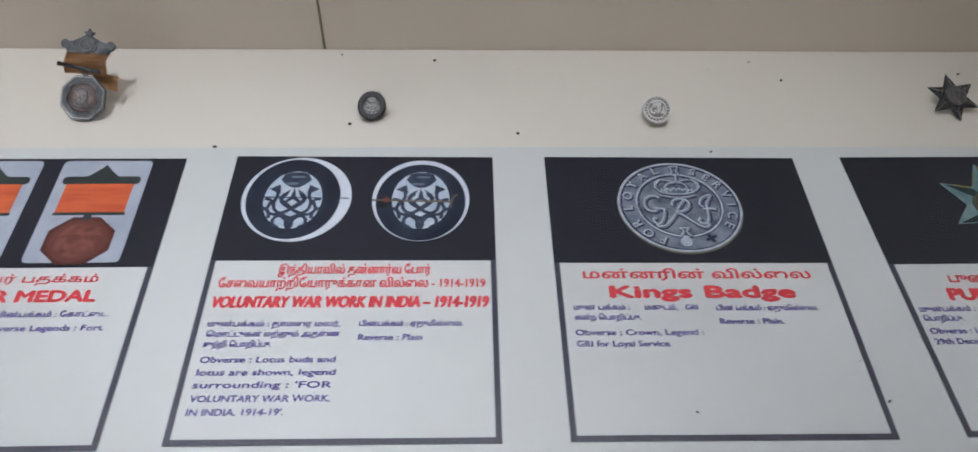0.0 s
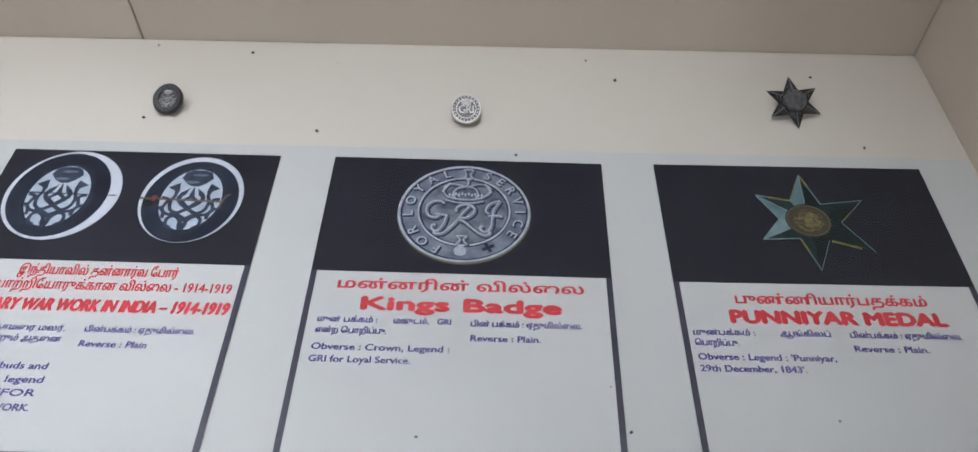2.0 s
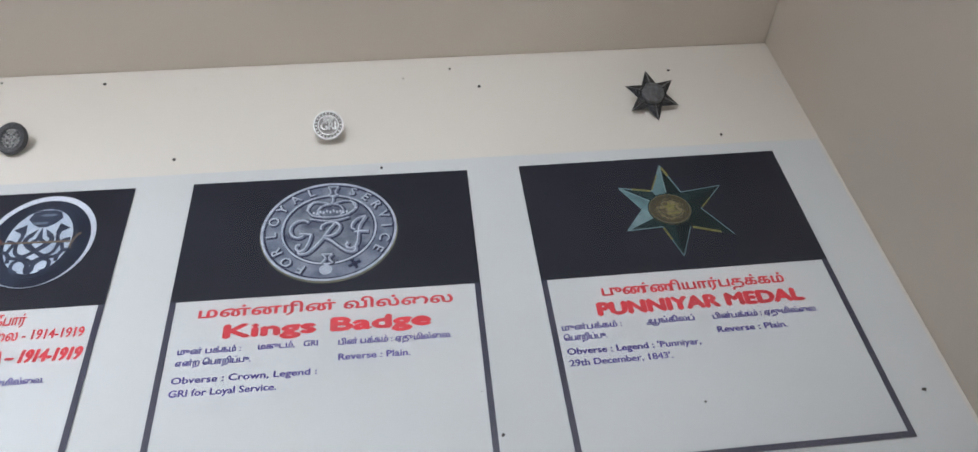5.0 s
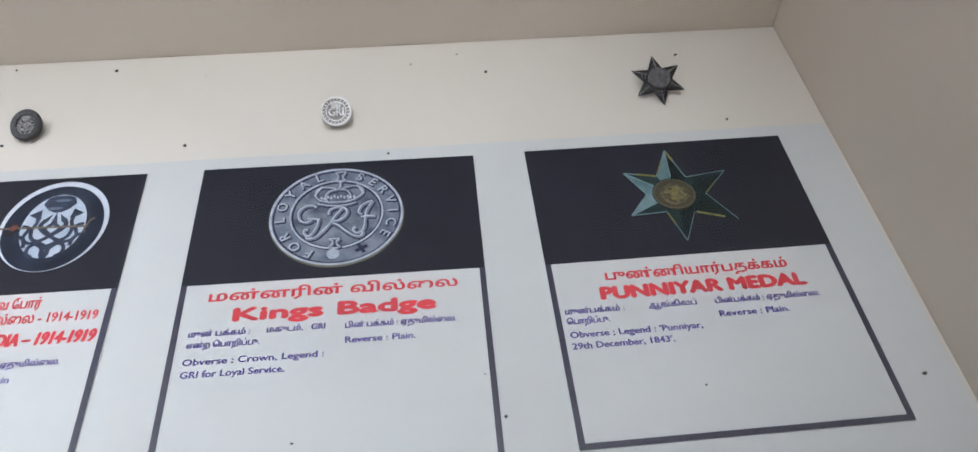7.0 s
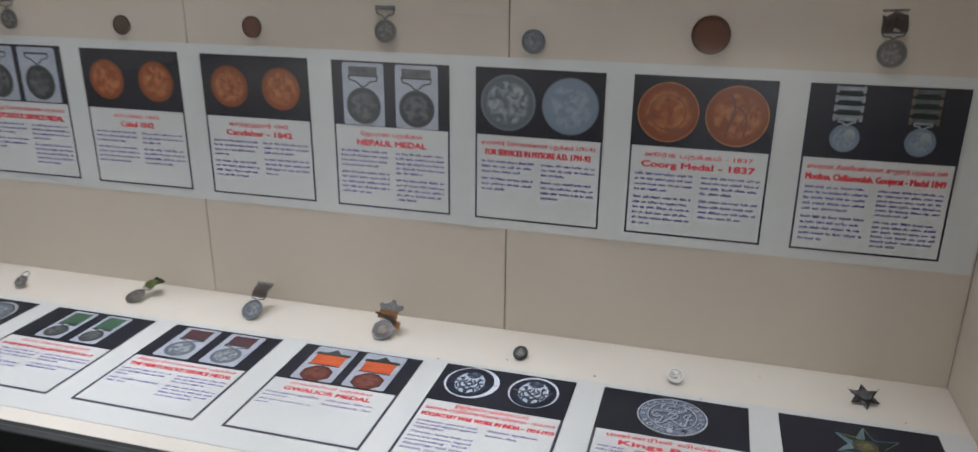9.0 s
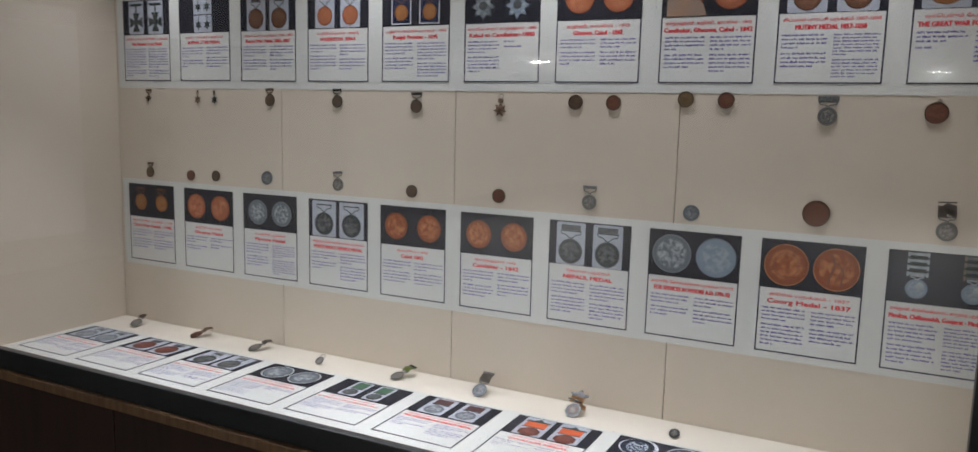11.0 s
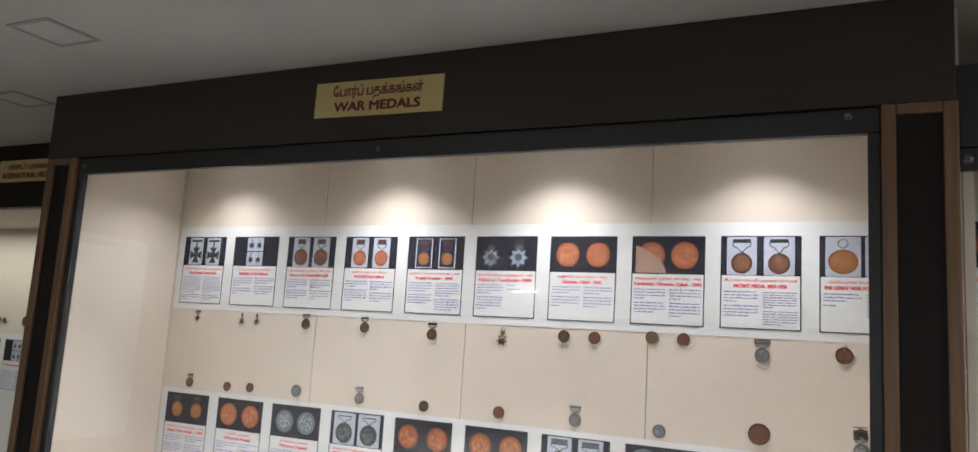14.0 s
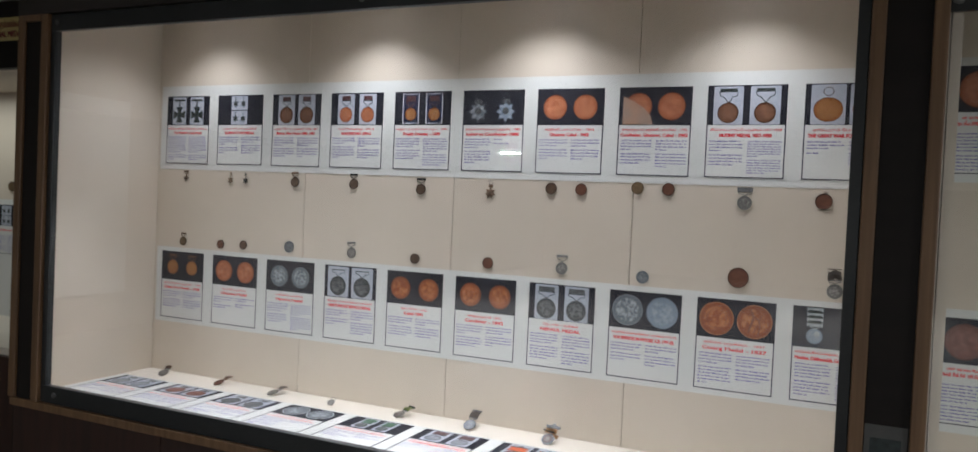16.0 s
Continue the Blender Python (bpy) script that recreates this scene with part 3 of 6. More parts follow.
# ---- room ----
piece("ceiling", "dull white painted ceiling of the gallery", "ceiling", box(-6, 5, -17, 3, CEIL, CEIL + 0.1), M["ceiling"])
# floor and outer walls are unseen, added to close the room and bounce light
piece("floor", "unseen brown floor added to close the room", "floor", box(-6, 5, -17, 3, -0.1, 0), M["floor"])
# set far off and dark so that little of it mirrors in the glass
piece("wall_room_back", "unseen wall added to close the room", "wall", box(-6, 5, -17.1, -17, 0, CEIL), M["lower"])
piece("wall_room_east", "unseen wall added to close the room", "wall", box(5, 5.1, -17, 3, 0, CEIL), M["wall"])
piece("wall_room_west", "unseen wall added to close the room", "wall", box(-6.1, -6, -17, 3, 0, CEIL), M["wall"])
piece("wall_room_north", "unseen wall added to close the room", "wall", box(-6, 5, 3, 3.1, 0, CEIL), M["wall"])


def ceiling_panel(x, y, size, lit=False, turn=0):
    p = thing("ceiling_light", "square ceiling light panel, lit" if lit else "square flush ceiling light panel, switched off", "ceiling light", pose(x, y, CEIL, 180, 0, turn), "ceiling lights")
    h = size / 2
    bm = bmesh.new()
    for a in ((-h, h, -h, -h + 0.012), (-h, h, h - 0.012, h), (-h, -h + 0.012, -h + 0.012, h - 0.012), (h - 0.012, h, -h + 0.012, h - 0.012)):
        box(*a, 0, 0.0035, bm=bm)
    part("frame", bm, M["panel_frame"], p)
    part("diffuser", box(-h + 0.012, h - 0.012, -h + 0.012, h - 0.012, 0, 0.002), M["panel_glow"] if lit else M["bluewhite"], p)


ceiling_panel(-0.93, -0.325, 0.155)
ceiling_panel(-1.64, 0.065, 0.15)


# ---- backing sheets ----
for name, z0, z1 in (("backing_sheet", ROW_UP - 0.022, ROW_UP + CH + 0.038), ("backing_sheet", ROW_MID - 0.016, ROW_MID + CH + 0.016)):
    tagged(part(name, box(XL + 0.012, XR - 0.004, WALL_Y - 0.0012, WALL_Y - 0.0002, z0, z1), M["strip"]), "long white backing sheet pasted along the back wall", "backing sheet")
tagged(part("backing_sheet", box(XL + 0.012, XR - 0.004, 0.205, 0.512, SHELF_Z + 0.0002, SHELF_Z + 0.0012), M["strip"]), "long white backing sheet lying on the shelf", "backing sheet")

tagged(part("blank_sheet", box(XL + 0.0003, XL + 0.0013, 0.122, 0.511, 1.085, 1.778), M["side_sheet"]), "pale blank sheet pasted on the side wall of the case", "sheet")

# ---- information cards ----
P0, P1 = 0.0013, 0.0017      # layers of the print
MID_V = 0.197                # middle of the photograph


def disc_print(c, name, x, y, r, mat, z=P1, ry=None, n=32):
    return part(name, slab(ring_points(0, 0, r, ry or r, n), 0, 0.0004), M[mat], c, "", pose(x, y, z))


def plate_print(c, x, y, w, h, mat="plate"):
    return part("photo_ground", slab(rounded(x - w / 2, x + w / 2, y - h / 2, y + h / 2, 0.004), P0, P1), M[mat], c)


def suspender_print(c, x, y, w, mat="p_bar", claw=0.012):
    """A straight bar with a curved yoke down to the disc."""
    bm = stroke([(x - w / 2, y), (x + w / 2, y)], 0.0032, P1, P1 + 0.0003)
    for s in (-1, 1):
        stroke([(x + s * w / 2, y), (x + s * w * 0.46, y - claw * 0.4), (x + s * w * 0.25, y - claw * 0.5), (x + s * w * 0.12, y - claw * 0.8), (x, y - claw)], 0.0024, P1, P1 + 0.0003, bm)
    return part("suspender_print", bm, M[mat], c)


def coins_print(c, mat, r, dx=0.046, mat2=None, dy=0.0):
    disc_print(c, "medal_print", CW / 2 - dx, MID_V + dy, r, mat, P0)
    disc_print(c, "medal_print", CW / 2 + dx, MID_V + dy * 0.5, r, mat2 or mat, P0)


def plates_print(c, mat, ribbon="p_bar", w=0.062, h=0.1, r=0.025, dx=0.043, n=32, ry=None, low=-0.018, rib=(0.034, 0.014), thin=False, ground="plate"):
    for s in (-1, 1):
        x, yd = CW / 2 + s * dx, MID_V + low
        plate_print(c, x, MID_V, w, h, ground)
        if thin:
            part("photo_edge", stroke([(x - w / 2, MID_V - h / 2), (x + w / 2, MID_V - h / 2), (x + w / 2, MID_V + h / 2), (x - w / 2, MID_V + h / 2), (x - w / 2, MID_V - h / 2)], 0.003, P1, P1 + 0.0003), M["whiteprint"], c)
        top = MID_V + h / 2 - 0.006
        part("ribbon_print", box(x - rib[0] / 2, x + rib[0] / 2, top - rib[1], top, P1, P1 + 0.0004), M[ribbon], c)
        suspender_print(c, x, top - rib[1] - 0.002, rib[0] * 1.05, "p_black" if ground == "plate" else "p_brown", max(top - rib[1] - 0.002 - (yd + (ry or r)), 0.006))
        disc_print(c, "medal_print", x, yd, r, mat, P1 + 0.0002, ry, n)


def star_outline(cx, cy, R, r, n, turn=90.0):
    return [(cx + (R if k % 2 == 0 else r) * math.cos(radians(turn + 180.0 * k / n)), cy + (R if k % 2 == 0 else r) * math.sin(radians(turn + 180.0 * k / n))) for k in range(2 * n)]


def cross_outline(cx, cy, s):
    q = []
    for k in range(4):
        a = radians(90 * k)
        for u, v in ((0.2, 0.2), (0.56, 1.0), (-0.56, 1.0)):
            q.append((cx + s * (u * math.cos(a) - v * math.sin(a)), cy + s * (u * math.sin(a) + v * math.cos(a))))
    return q


def photo_cross(c):
    for s in (-1, 1):
        x = CW / 2 + s * 0.043
        plate_print(c, x, MID_V, 0.066, 0.102)
        part("bar_print", box(x - 0.026, x + 0.026, MID_V + 0.036, MID_V + 0.044, P1, P1 + 0.0004), M["p_black"], c)
        part("link_print", stroke([(x, MID_V + 0.036), (x, MID_V + 0.016)], 0.006, P1, P1 + 0.0004), M["p_black"], c)
        part("cross_print", slab(cross_outline(x, MID_V - 0.014, 0.029), P1, P1 + 0.0005), M["p_black"], c)


def photo_four_stars(c):
    for dy in (0.0265, -0.0265):
        plate_print(c, CW / 2 - 0.004, MID_V + dy, 0.074, 0.05)
        for dx in (-0.022, 0.014):
            part("ring_print", washer(CW / 2 + dx, MID_V + dy + 0.017, 0.0035, 0.0045, 0.0015, P1, P1 + 0.0003, 14), M["p_dark"], c)
            part("star_print", slab(star_outline(CW / 2 + dx, MID_V + dy - 0.003, 0.0155, 0.007, 6), P1, P1 + 0.0004), M["p_black"], c)


def photo_star_badges(c):
    for dx, mat in ((-0.052, "p_silver"), (0.042, "p_blue")):
        x = CW / 2 + dx
        part("ring_print", washer(x, MID_V + 0.036, 0.011, 0.011, 0.0025, P0, P1, 22), M["p_bar"], c)
        part("crown_print", slab(rounded(x - 0.014, x + 0.014, MID_V + 0.012, MID_V + 0.026, 0.005), P0, P1), M["p_bar"], c)
        part("star_print", slab(star_outline(x, MID_V - 0.012, 0.034, 0.020, 8), P0, P1), M[mat], c)
        disc_print(c, "boss_print", x, MID_V - 0.010, 0.011, "p_dark", P1)


def photo_clasps(c):
    """Two medals, each under a ladder of pale clasps over a dark ribbon; one ladder has gilt ends."""
    for x, ends in ((0.0545, "p_light"), (0.1535, "p_pin")):
        part("ribbon_print", box(x - 0.0165, x + 0.0165, 0.203, 0.2505, P0, P1), M["p_teal_dark"], c)
        for k in range(4):
            y = 0.2485 - 0.0135 * k
            part("clasp_print", box(x - 0.0175, x + 0.0175, y - 0.0055, y, P1, P1 + 0.0003), M["p_light" if ends == "p_light" else "p_bar"], c)
            for e in (-1, 1):
                part("clasp_end_print", box(x + e * 0.0175 - 0.0022, x + e * 0.0175 + 0.0022, y - 0.0085, y + 0.001, P1, P1 + 0.0005), M[ends], c)
        suspender_print(c, x, 0.2015, 0.024, "p_light", 0.008)
        disc_print(c, "medal_print", x, 0.1745, 0.0205, "p_blue", P0)
        disc_print(c, "sheen_print", x + 0.006, 0.180, 0.0072, "p_light", P1, 0.009, 20)


def photo_coorg(c):
    coins_print(c, "p_orange", 0.046, 0.050)
    for dx in (-0.05, 0.05):
        part("rim_print", washer(CW / 2 + dx, MID_V, 0.0455, 0.0455, 0.0016, P1, P1 + 0.0005, 44), M["p_gilt_red"], c)
    part("inner_ring_print", washer(CW / 2 - 0.05, MID_V, 0.027, 0.027, 0.0016, P1, P1 + 0.0005, 36), M["p_coin_dark"], c)
    bm = bmesh.new()
    for k in range(18):
        q = 2 * math.pi * k / 18
        stroke([(CW / 2 - 0.05 + rr * math.cos(q), MID_V + rr * math.sin(q)) for rr in (0.032, 0.039)], 0.0022, P1, P1 + 0.0005, bm)
    part("legend_print", bm, M["p_coin_dark"], c)
    x = CW / 2 + 0.05
    bm = stroke([(x + 0.022, MID_V + 0.026), (x - 0.002, MID_V - 0.03)], 0.0018, P1, P1 + 0.0005)
    stroke(flowing([(x - 0.012, MID_V + 0.034), (x - 0.004, MID_V + 0.012), (x - 0.01, MID_V - 0.012), (x - 0.016, MID_V - 0.032)]), 0.0042, P1, P1 + 0.00052, bm)
    stroke(flowing([(x - 0.006, MID_V + 0.016), (x + 0.008, MID_V + 0.008), (x + 0.014, MID_V - 0.008), (x + 0.01, MID_V - 0.034)]), 0.003, P1, P1 + 0.00054, bm)
    part("emblem_print", bm, M["p_coin_dark"], c, "dark raised emblem")


def photo_ring_medal(c):
    for s in (-1, 1):
        x = CW / 2 + s * 0.047
        plate_print(c, x, MID_V, 0.084, 0.104)
        part("ring_print", washer(x, MID_V + 0.034, 0.013, 0.012, 0.002, P1, P1 + 0.0003, 24), M["p_brown"], c)
        disc_print(c, "medal_print", x, MID_V - 0.013, 0.036, "p_gold", P1, 0.032)


def photo_octagons(c):
    for s in (-1, 1):
        x = CW / 2 + s * 0.043
        plate_print(c, x, MID_V, 0.07, 0.104)
        bm = slab(rounded(x - 0.03, x + 0.03, MID_V + 0.026, MID_V + 0.034, 0.003), P1, P1 + 0.0005)
        slab([(x - 0.012, MID_V + 0.034), (x + 0.012, MID_V + 0.034), (x + 0.004, MID_V + 0.042), (x, MID_V + 0.047), (x - 0.004, MID_V + 0.042)], P1, P1 + 0.0005, bm)
        part("brooch_print", bm, M["p_black"], c)
        part("ribbon_print", box(x - 0.026, x + 0.026, MID_V - 0.004, MID_V + 0.026, P1, P1 + 0.0004), M["p_orange_ribbon"], c)
        part("bar_print", box(x - 0.027, x + 0.027, MID_V - 0.0065, MID_V - 0.004, P1, P1 + 0.0005), M["p_black"], c)
        part("link_print", box(x - 0.003, x + 0.003, MID_V - 0.012, MID_V - 0.0065, P1, P1 + 0.0005), M["p_black"], c)
        part("medal_print", slab(ring_points(0, 0, 0.0265, 0.0245, 8, radians(22.5)), 0, 0.0004), M["p_red"], c, "", pose(x, MID_V - 0.0315, P1))


def photo_glare_coins(c):
    coins_print(c, "p_copper", 0.039, 0.047)
    # glare from the glass, painted on as a pale wedge
    part("pale_patch_print", slab([(0.012, 0.146), (0.100, 0.146), (0.092, 0.170), (0.072, 0.192), (0.045, 0.211), (0.012, 0.226)], P1 + 0.0004, P1 + 0.0006), M["glare"], c, "pale beige wedge of glare painted over the coin")


def photo_ovals(c):
    for s in (-1, 1):
        x = CW / 2 + s * 0.046
        part("oval_print", washer(x, MID_V, 0.043, 0.046, 0.005, P0, P1), M["p_light"], c)
        disc_print(c, "medal_print", x, MID_V, 0.035, "p_silver", P0, 0.038)


def flowing(points, steps=5):
    """A smooth line through the points."""
    pts = [Vector(p) for p in points]
    if len(pts) < 3:
        return points
    out = []
    for i in range(len(pts) - 1):
        p0, p1, p2, p3 = pts[max(i - 1, 0)], pts[i], pts[i + 1], pts[min(i + 2, len(pts) - 1)]
        for k in range(steps):
            t = k / steps
            q = 0.5 * (2 * p1 + (p2 - p0) * t + (2 * p0 - 5 * p1 + 4 * p2 - p3) * t * t + (3 * p1 - p0 - 3 * p2 + p3) * t ** 3)
            out.append((q.x, q.y))
    return out + [tuple(pts[-1])]


def lattice(cx, cy, rx, ry, z0, z1):
    """The pierced lotus tracery of the oval badge: crossing stems, side leaves, three buds and the flower on top."""
    bm = bmesh.new()
    stems = [[(-0.62, 0.42), (-0.55, 0.12), (-0.64, -0.1), (-0.58, -0.35), (-0.36, -0.47), (-0.1, -0.38), (0.14, -0.2), (0.38, -0.02), (0.32, 0.16)],
             [(-0.98, 0.02), (-0.74, -0.06), (-0.84, -0.36), (-0.62, -0.52), (-0.34, -0.52), (0.0, -0.66), (0.1, -0.84), (0.03, -1.0)],
             [(0.03, -1.0), (-0.12, -0.72), (-0.34, -0.58), (-0.54, -0.66), (-0.54, -0.86), (-0.34, -0.96)],
             [(0.0, 0.06), (-0.24, -0.12), (0.0, -0.34)],
             [(-0.98, -0.3), (-0.78, -0.42), (-0.72, -0.66)], [(-0.3, 0.2), (-0.42, 0.02), (-0.3, -0.16), (0.0, -0.34), (0.3, -0.5)]]
    j = 0
    for s in (-1, 1):
        for line in stems:
            stroke(flowing([(cx + s * u * rx, cy + v * ry) for u, v in line]), rx * 0.122, z0, z1 + 0.00001 * j, bm)
            j += 1
        # side leaf and bud
        for leaf in ([(-0.88, 0.36), (-0.52, 0.52), (-0.46, 0.2), (-0.6, 0.24)], [(-0.4, 0.02), (-0.36, 0.2), (-0.12, 0.36), (-0.22, 0.12)]):
            slab([(cx + s * u * rx, cy + v * ry) for u, v in leaf][::-s], z0, z1 + 0.00012, bm)
    slab([(cx - 0.11 * rx, cy + 0.04 * ry), (cx + 0.11 * rx, cy + 0.04 * ry), (cx, cy + 0.42 * ry)], z0, z1 + 0.00013, bm)
    slab([(cx + rx * u, cy + ry * v) for u, v in ((-0.44, 0.89), (-0.54, 0.7), (-0.34, 0.52), (-0.12, 0.42), (0.12, 0.42), (0.34, 0.52), (0.54, 0.7), (0.44, 0.89), (0.22, 0.97), (-0.22, 0.97))][::1], z0, z1 + 0.00014, bm)
    return bm


def photo_lotus(c):
    mid = 0.2035
    for x, pale, shift in ((0.0513, (0.0422, 0.0445), (0.0026, 0.0022)), (0.150, (0.0378, 0.0428), (0.0, 0.0012))):
        part("pale_ring_print", slab(ring_points(x + shift[0], mid + shift[1], *pale, 48), P0, P1), M["whiteprint"], c)
        dark = (0.0362, 0.0420, 0.0021) if pale[0] > 0.04 else (0.0348, 0.0402, -0.0012)
        part("dark_ring_print", slab(ring_points(x, mid + dark[2], *dark[:2], 44), P1, P1 + 0.0003), M["p_lotus"], c)
        part("bevel_print", washer(x - 0.0004, mid - 0.001, 0.0262, 0.0335, 0.0022, P1 + 0.0003, P1 + 0.0004, 44), M["p_lotus_mid"], c)
        part("white_oval_print", slab(ring_points(x, mid, 0.0224, 0.0302, 40), P1 + 0.0004, P1 + 0.0005), M["p_lotus_white"], c)
        part("tracery_print", lattice(x, mid, 0.0220, 0.0300, P1 + 0.0005, P1 + 0.0006), M["p_lotus_stem"], c)
        glint = slab(ring_points(x - 0.003, mid + 0.0165, 0.0055, 0.0014, 16), P1 + 0.0008, P1 + 0.0009)
        slab(ring_points(x + 0.0015, mid + 0.024, 0.006, 0.0012, 16), P1 + 0.0008, P1 + 0.0009, glint)
        part("glint_print", glint, M["p_lotus_glint"], c, "pale sheen on the lotus flower")
    x = 0.0513
    marks = []
    for k, ch in enumerate("FOR VOLUNTARY WAR WORK"):
        if ch != " ":
            a = 128 - 8.2 * k
            marks.append((letters(ch, 0, 0.0046, 0.05, centre=True), Matrix.Translation((x + 0.0285 * math.cos(radians(a)), mid + 0.0345 * math.sin(radians(a)), P1 + 0.0005)) @ pose(0, 0, 0, 0, 0, a - 90)))
    part("legend_print", joined(marks), M["p_lotus_brown"], c, "faint brown raised lettering")
    part("pin_print", stroke([(x - 0.0225, mid + 0.002), (x + 0.022, mid + 0.001)], 0.0011, P1 + 0.0009, P1 + 0.001), M["p_lotus_stem"], c, "dark pin behind the badge")
    part("pin_point_print", stroke([(x + 0.037, mid + 0.0016), (x + 0.0425, mid + 0.0016)], 0.0009, P1 + 0.0002, P1 + 0.0004), M["p_lotus_stem"], c)
    x = 0.150
    bm = stroke([(x - 0.0375, mid - 0.001), (x + 0.024, mid - 0.0026)], 0.0017, P1 + 0.0009, P1 + 0.0011)
    stroke(flowing([(x + 0.0235, mid - 0.0026), (x + 0.0258, mid + 0.003), (x + 0.0285, mid + 0.0046)]), 0.0017, P1 + 0.0009, P1 + 0.00112, bm)
    stroke(flowing([(x + 0.0245, mid - 0.001), (x + 0.0228, mid - 0.006), (x + 0.0245, mid - 0.0094)]), 0.0012, P1 + 0.0009, P1 + 0.00113, bm)
    part("pin_print", bm, M["p_pin"], c, "brass pin with a hooked catch")
    disc_print(c, "bead_print", x - 0.0265, mid - 0.0012, 0.0027, "p_red", P1 + 0.0012, 0.0034, 16)
    part("hinge_print", box(x - 0.0325, x - 0.0265, mid - 0.0078, mid - 0.0046, P1 + 0.0004, P1 + 0.0007), M["p_lotus_brown"], c)


def photo_king(c):
    """A struck badge: legend ring, crown and a flowing monogram, each stroke with a lit and a shaded side."""
    x, y, r, ry = 0.1027, 0.1976, 0.0485, 0.047
    yi = y + 0.001
    part("medal_print", slab(ring_points(x + 0.0002, y - 0.001, r + 0.0006, ry + 0.0006, 64), P0 - 0.0002, P1 - 0.0001), M["p_king_edge"], c, "yellowed lower edge")
    part("legend_field_print", slab(ring_points(x, y, r, ry, 64), P0, P1), M["p_king"], c)
    part("field_print", slab(ring_points(x, yi, 0.0335, 0.033, 56), P1, P1 + 0.0001), M["p_king_field"], c)
    part("rim_print", washer(x, y, r, ry, 0.0016, P1, P1 + 0.0004, 64), M["p_king_light"], c)
    part("shadow_print", washer(x + 0.0004, y - 0.0004, r - 0.0018, ry - 0.0018, 0.0014, P1, P1 + 0.0002, 64), M["p_king_dark"], c)
    part("inner_shadow_print", washer(x + 0.0003, yi - 0.0005, 0.0345, 0.0339, 0.003, P1, P1 + 0.00025, 56), M["p_king_dark"], c)
    part("inner_ring_print", washer(x, yi, 0.0342, 0.0336, 0.0014, P1, P1 + 0.0004, 56), M["p_king_light"], c)
    glyphs, lows = [], []
    for word, a0, a1 in (("FOR", 243, 208), ("LOYAL", 184, 110), ("SERVICE", 66, -31)):
        for k, ch in enumerate(word):
            a = a0 + (a1 - a0) * k / (len(word) - 1)
            for d, bold, out in ((0.0, 0.02, glyphs), (0.0008, 0.1, lows)):
                m = Matrix.Translation((x + 0.0375 * math.cos(radians(a)) + d, y + 0.0365 * math.sin(radians(a)) - d, P1 + (0.0005 if d == 0 else 0.0002))) @ pose(0, 0, 0, 0, 0, a - 90)
                out.append((letters(ch, 0, 0.0078, bold, centre=True), m))
    part("legend_shadow_print", joined(lows), M["p_king_dark"], c)
    part("legend_print", joined(glyphs), M["p_king_light"], c, "raised ring of capital letters")
    mm = lambda pts: [(0.001 * u, 0.001 * v) for u, v in pts]
    # the letters G, R and I in long curls
    curls = [[(88, 205), (85, 207.5), (80, 207), (76, 203), (75, 198), (77, 193), (81.5, 191), (85, 193)], [(82, 194.5), (86, 194.2), (91, 193.2)], [(90, 193), (89, 187), (86.5, 181), (83.5, 178), (80, 180.5), (80.5, 184), (83, 184)],
             [(106.5, 203), (102, 196), (97, 187), (91, 179), (87, 176), (82.5, 175.8), (82, 178)], [(97, 197), (97.5, 201.5), (102, 204.3), (107, 204), (110.3, 200.5), (109, 195), (104.5, 191.5), (99, 191.2)], [(99, 190), (104, 187), (109, 182), (114.5, 177), (119, 175.2), (122, 177), (121.5, 179.5)],
             [(129, 209), (126.5, 204), (124.3, 199), (123.5, 191.5), (123, 184), (120.5, 179.2), (117, 178.8), (115, 181.5), (116.5, 184.4)], [(129, 209), (124.5, 207.5), (120.2, 203.5), (118.8, 198), (121.5, 195.8)], [(120.5, 193.6), (126, 194.2), (131, 193.6)]]
    crown = [[(91, 211), (87, 216), (87.2, 221.5), (91, 225), (97, 224.8), (102.8, 222.5)], [(115, 211), (120.5, 216), (121.5, 221.5), (117, 225), (111, 224.8), (105.2, 222.5)], [(95.5, 211), (94, 216), (97, 221), (103, 222.5)],
             [(111, 211), (112.5, 216), (109.5, 221), (104.5, 222.5)], [(89, 208.6), (96, 206.6), (103, 206), (110.5, 206.6), (117.2, 208.4)], [(89.5, 212), (96, 210), (103, 209.4), (110.5, 210), (116.6, 211.8)],
             [(103.5, 222), (104.8, 226)], [(101, 232.5), (104.6, 230), (108.5, 232.5)], [(104.6, 226), (104.6, 230)], [(101, 240.5), (102.8, 235), (101.5, 231)], [(108.3, 240.5), (106.4, 235), (108, 231)], [(101, 240.5), (108.3, 240.5)],
             [(98.6, 174), (101, 170.5), (98.2, 166)], [(106, 174), (103.4, 170.5), (106.2, 166)], [(98.6, 174), (106, 174)]]
    for lines, name, w in ((curls, "monogram", 2.1), (crown, "crown", 1.45)):
        for d, z, k, mat, tail in ((0.0009, 0.0003, 1.9, "p_king_dark", "_shadow_print"), (0.0003, 0.0005, 1.25, "p_king", "_body_print"), (-0.0002, 0.0007, 0.5, "p_king_light", "_print")):
            bm = bmesh.new()
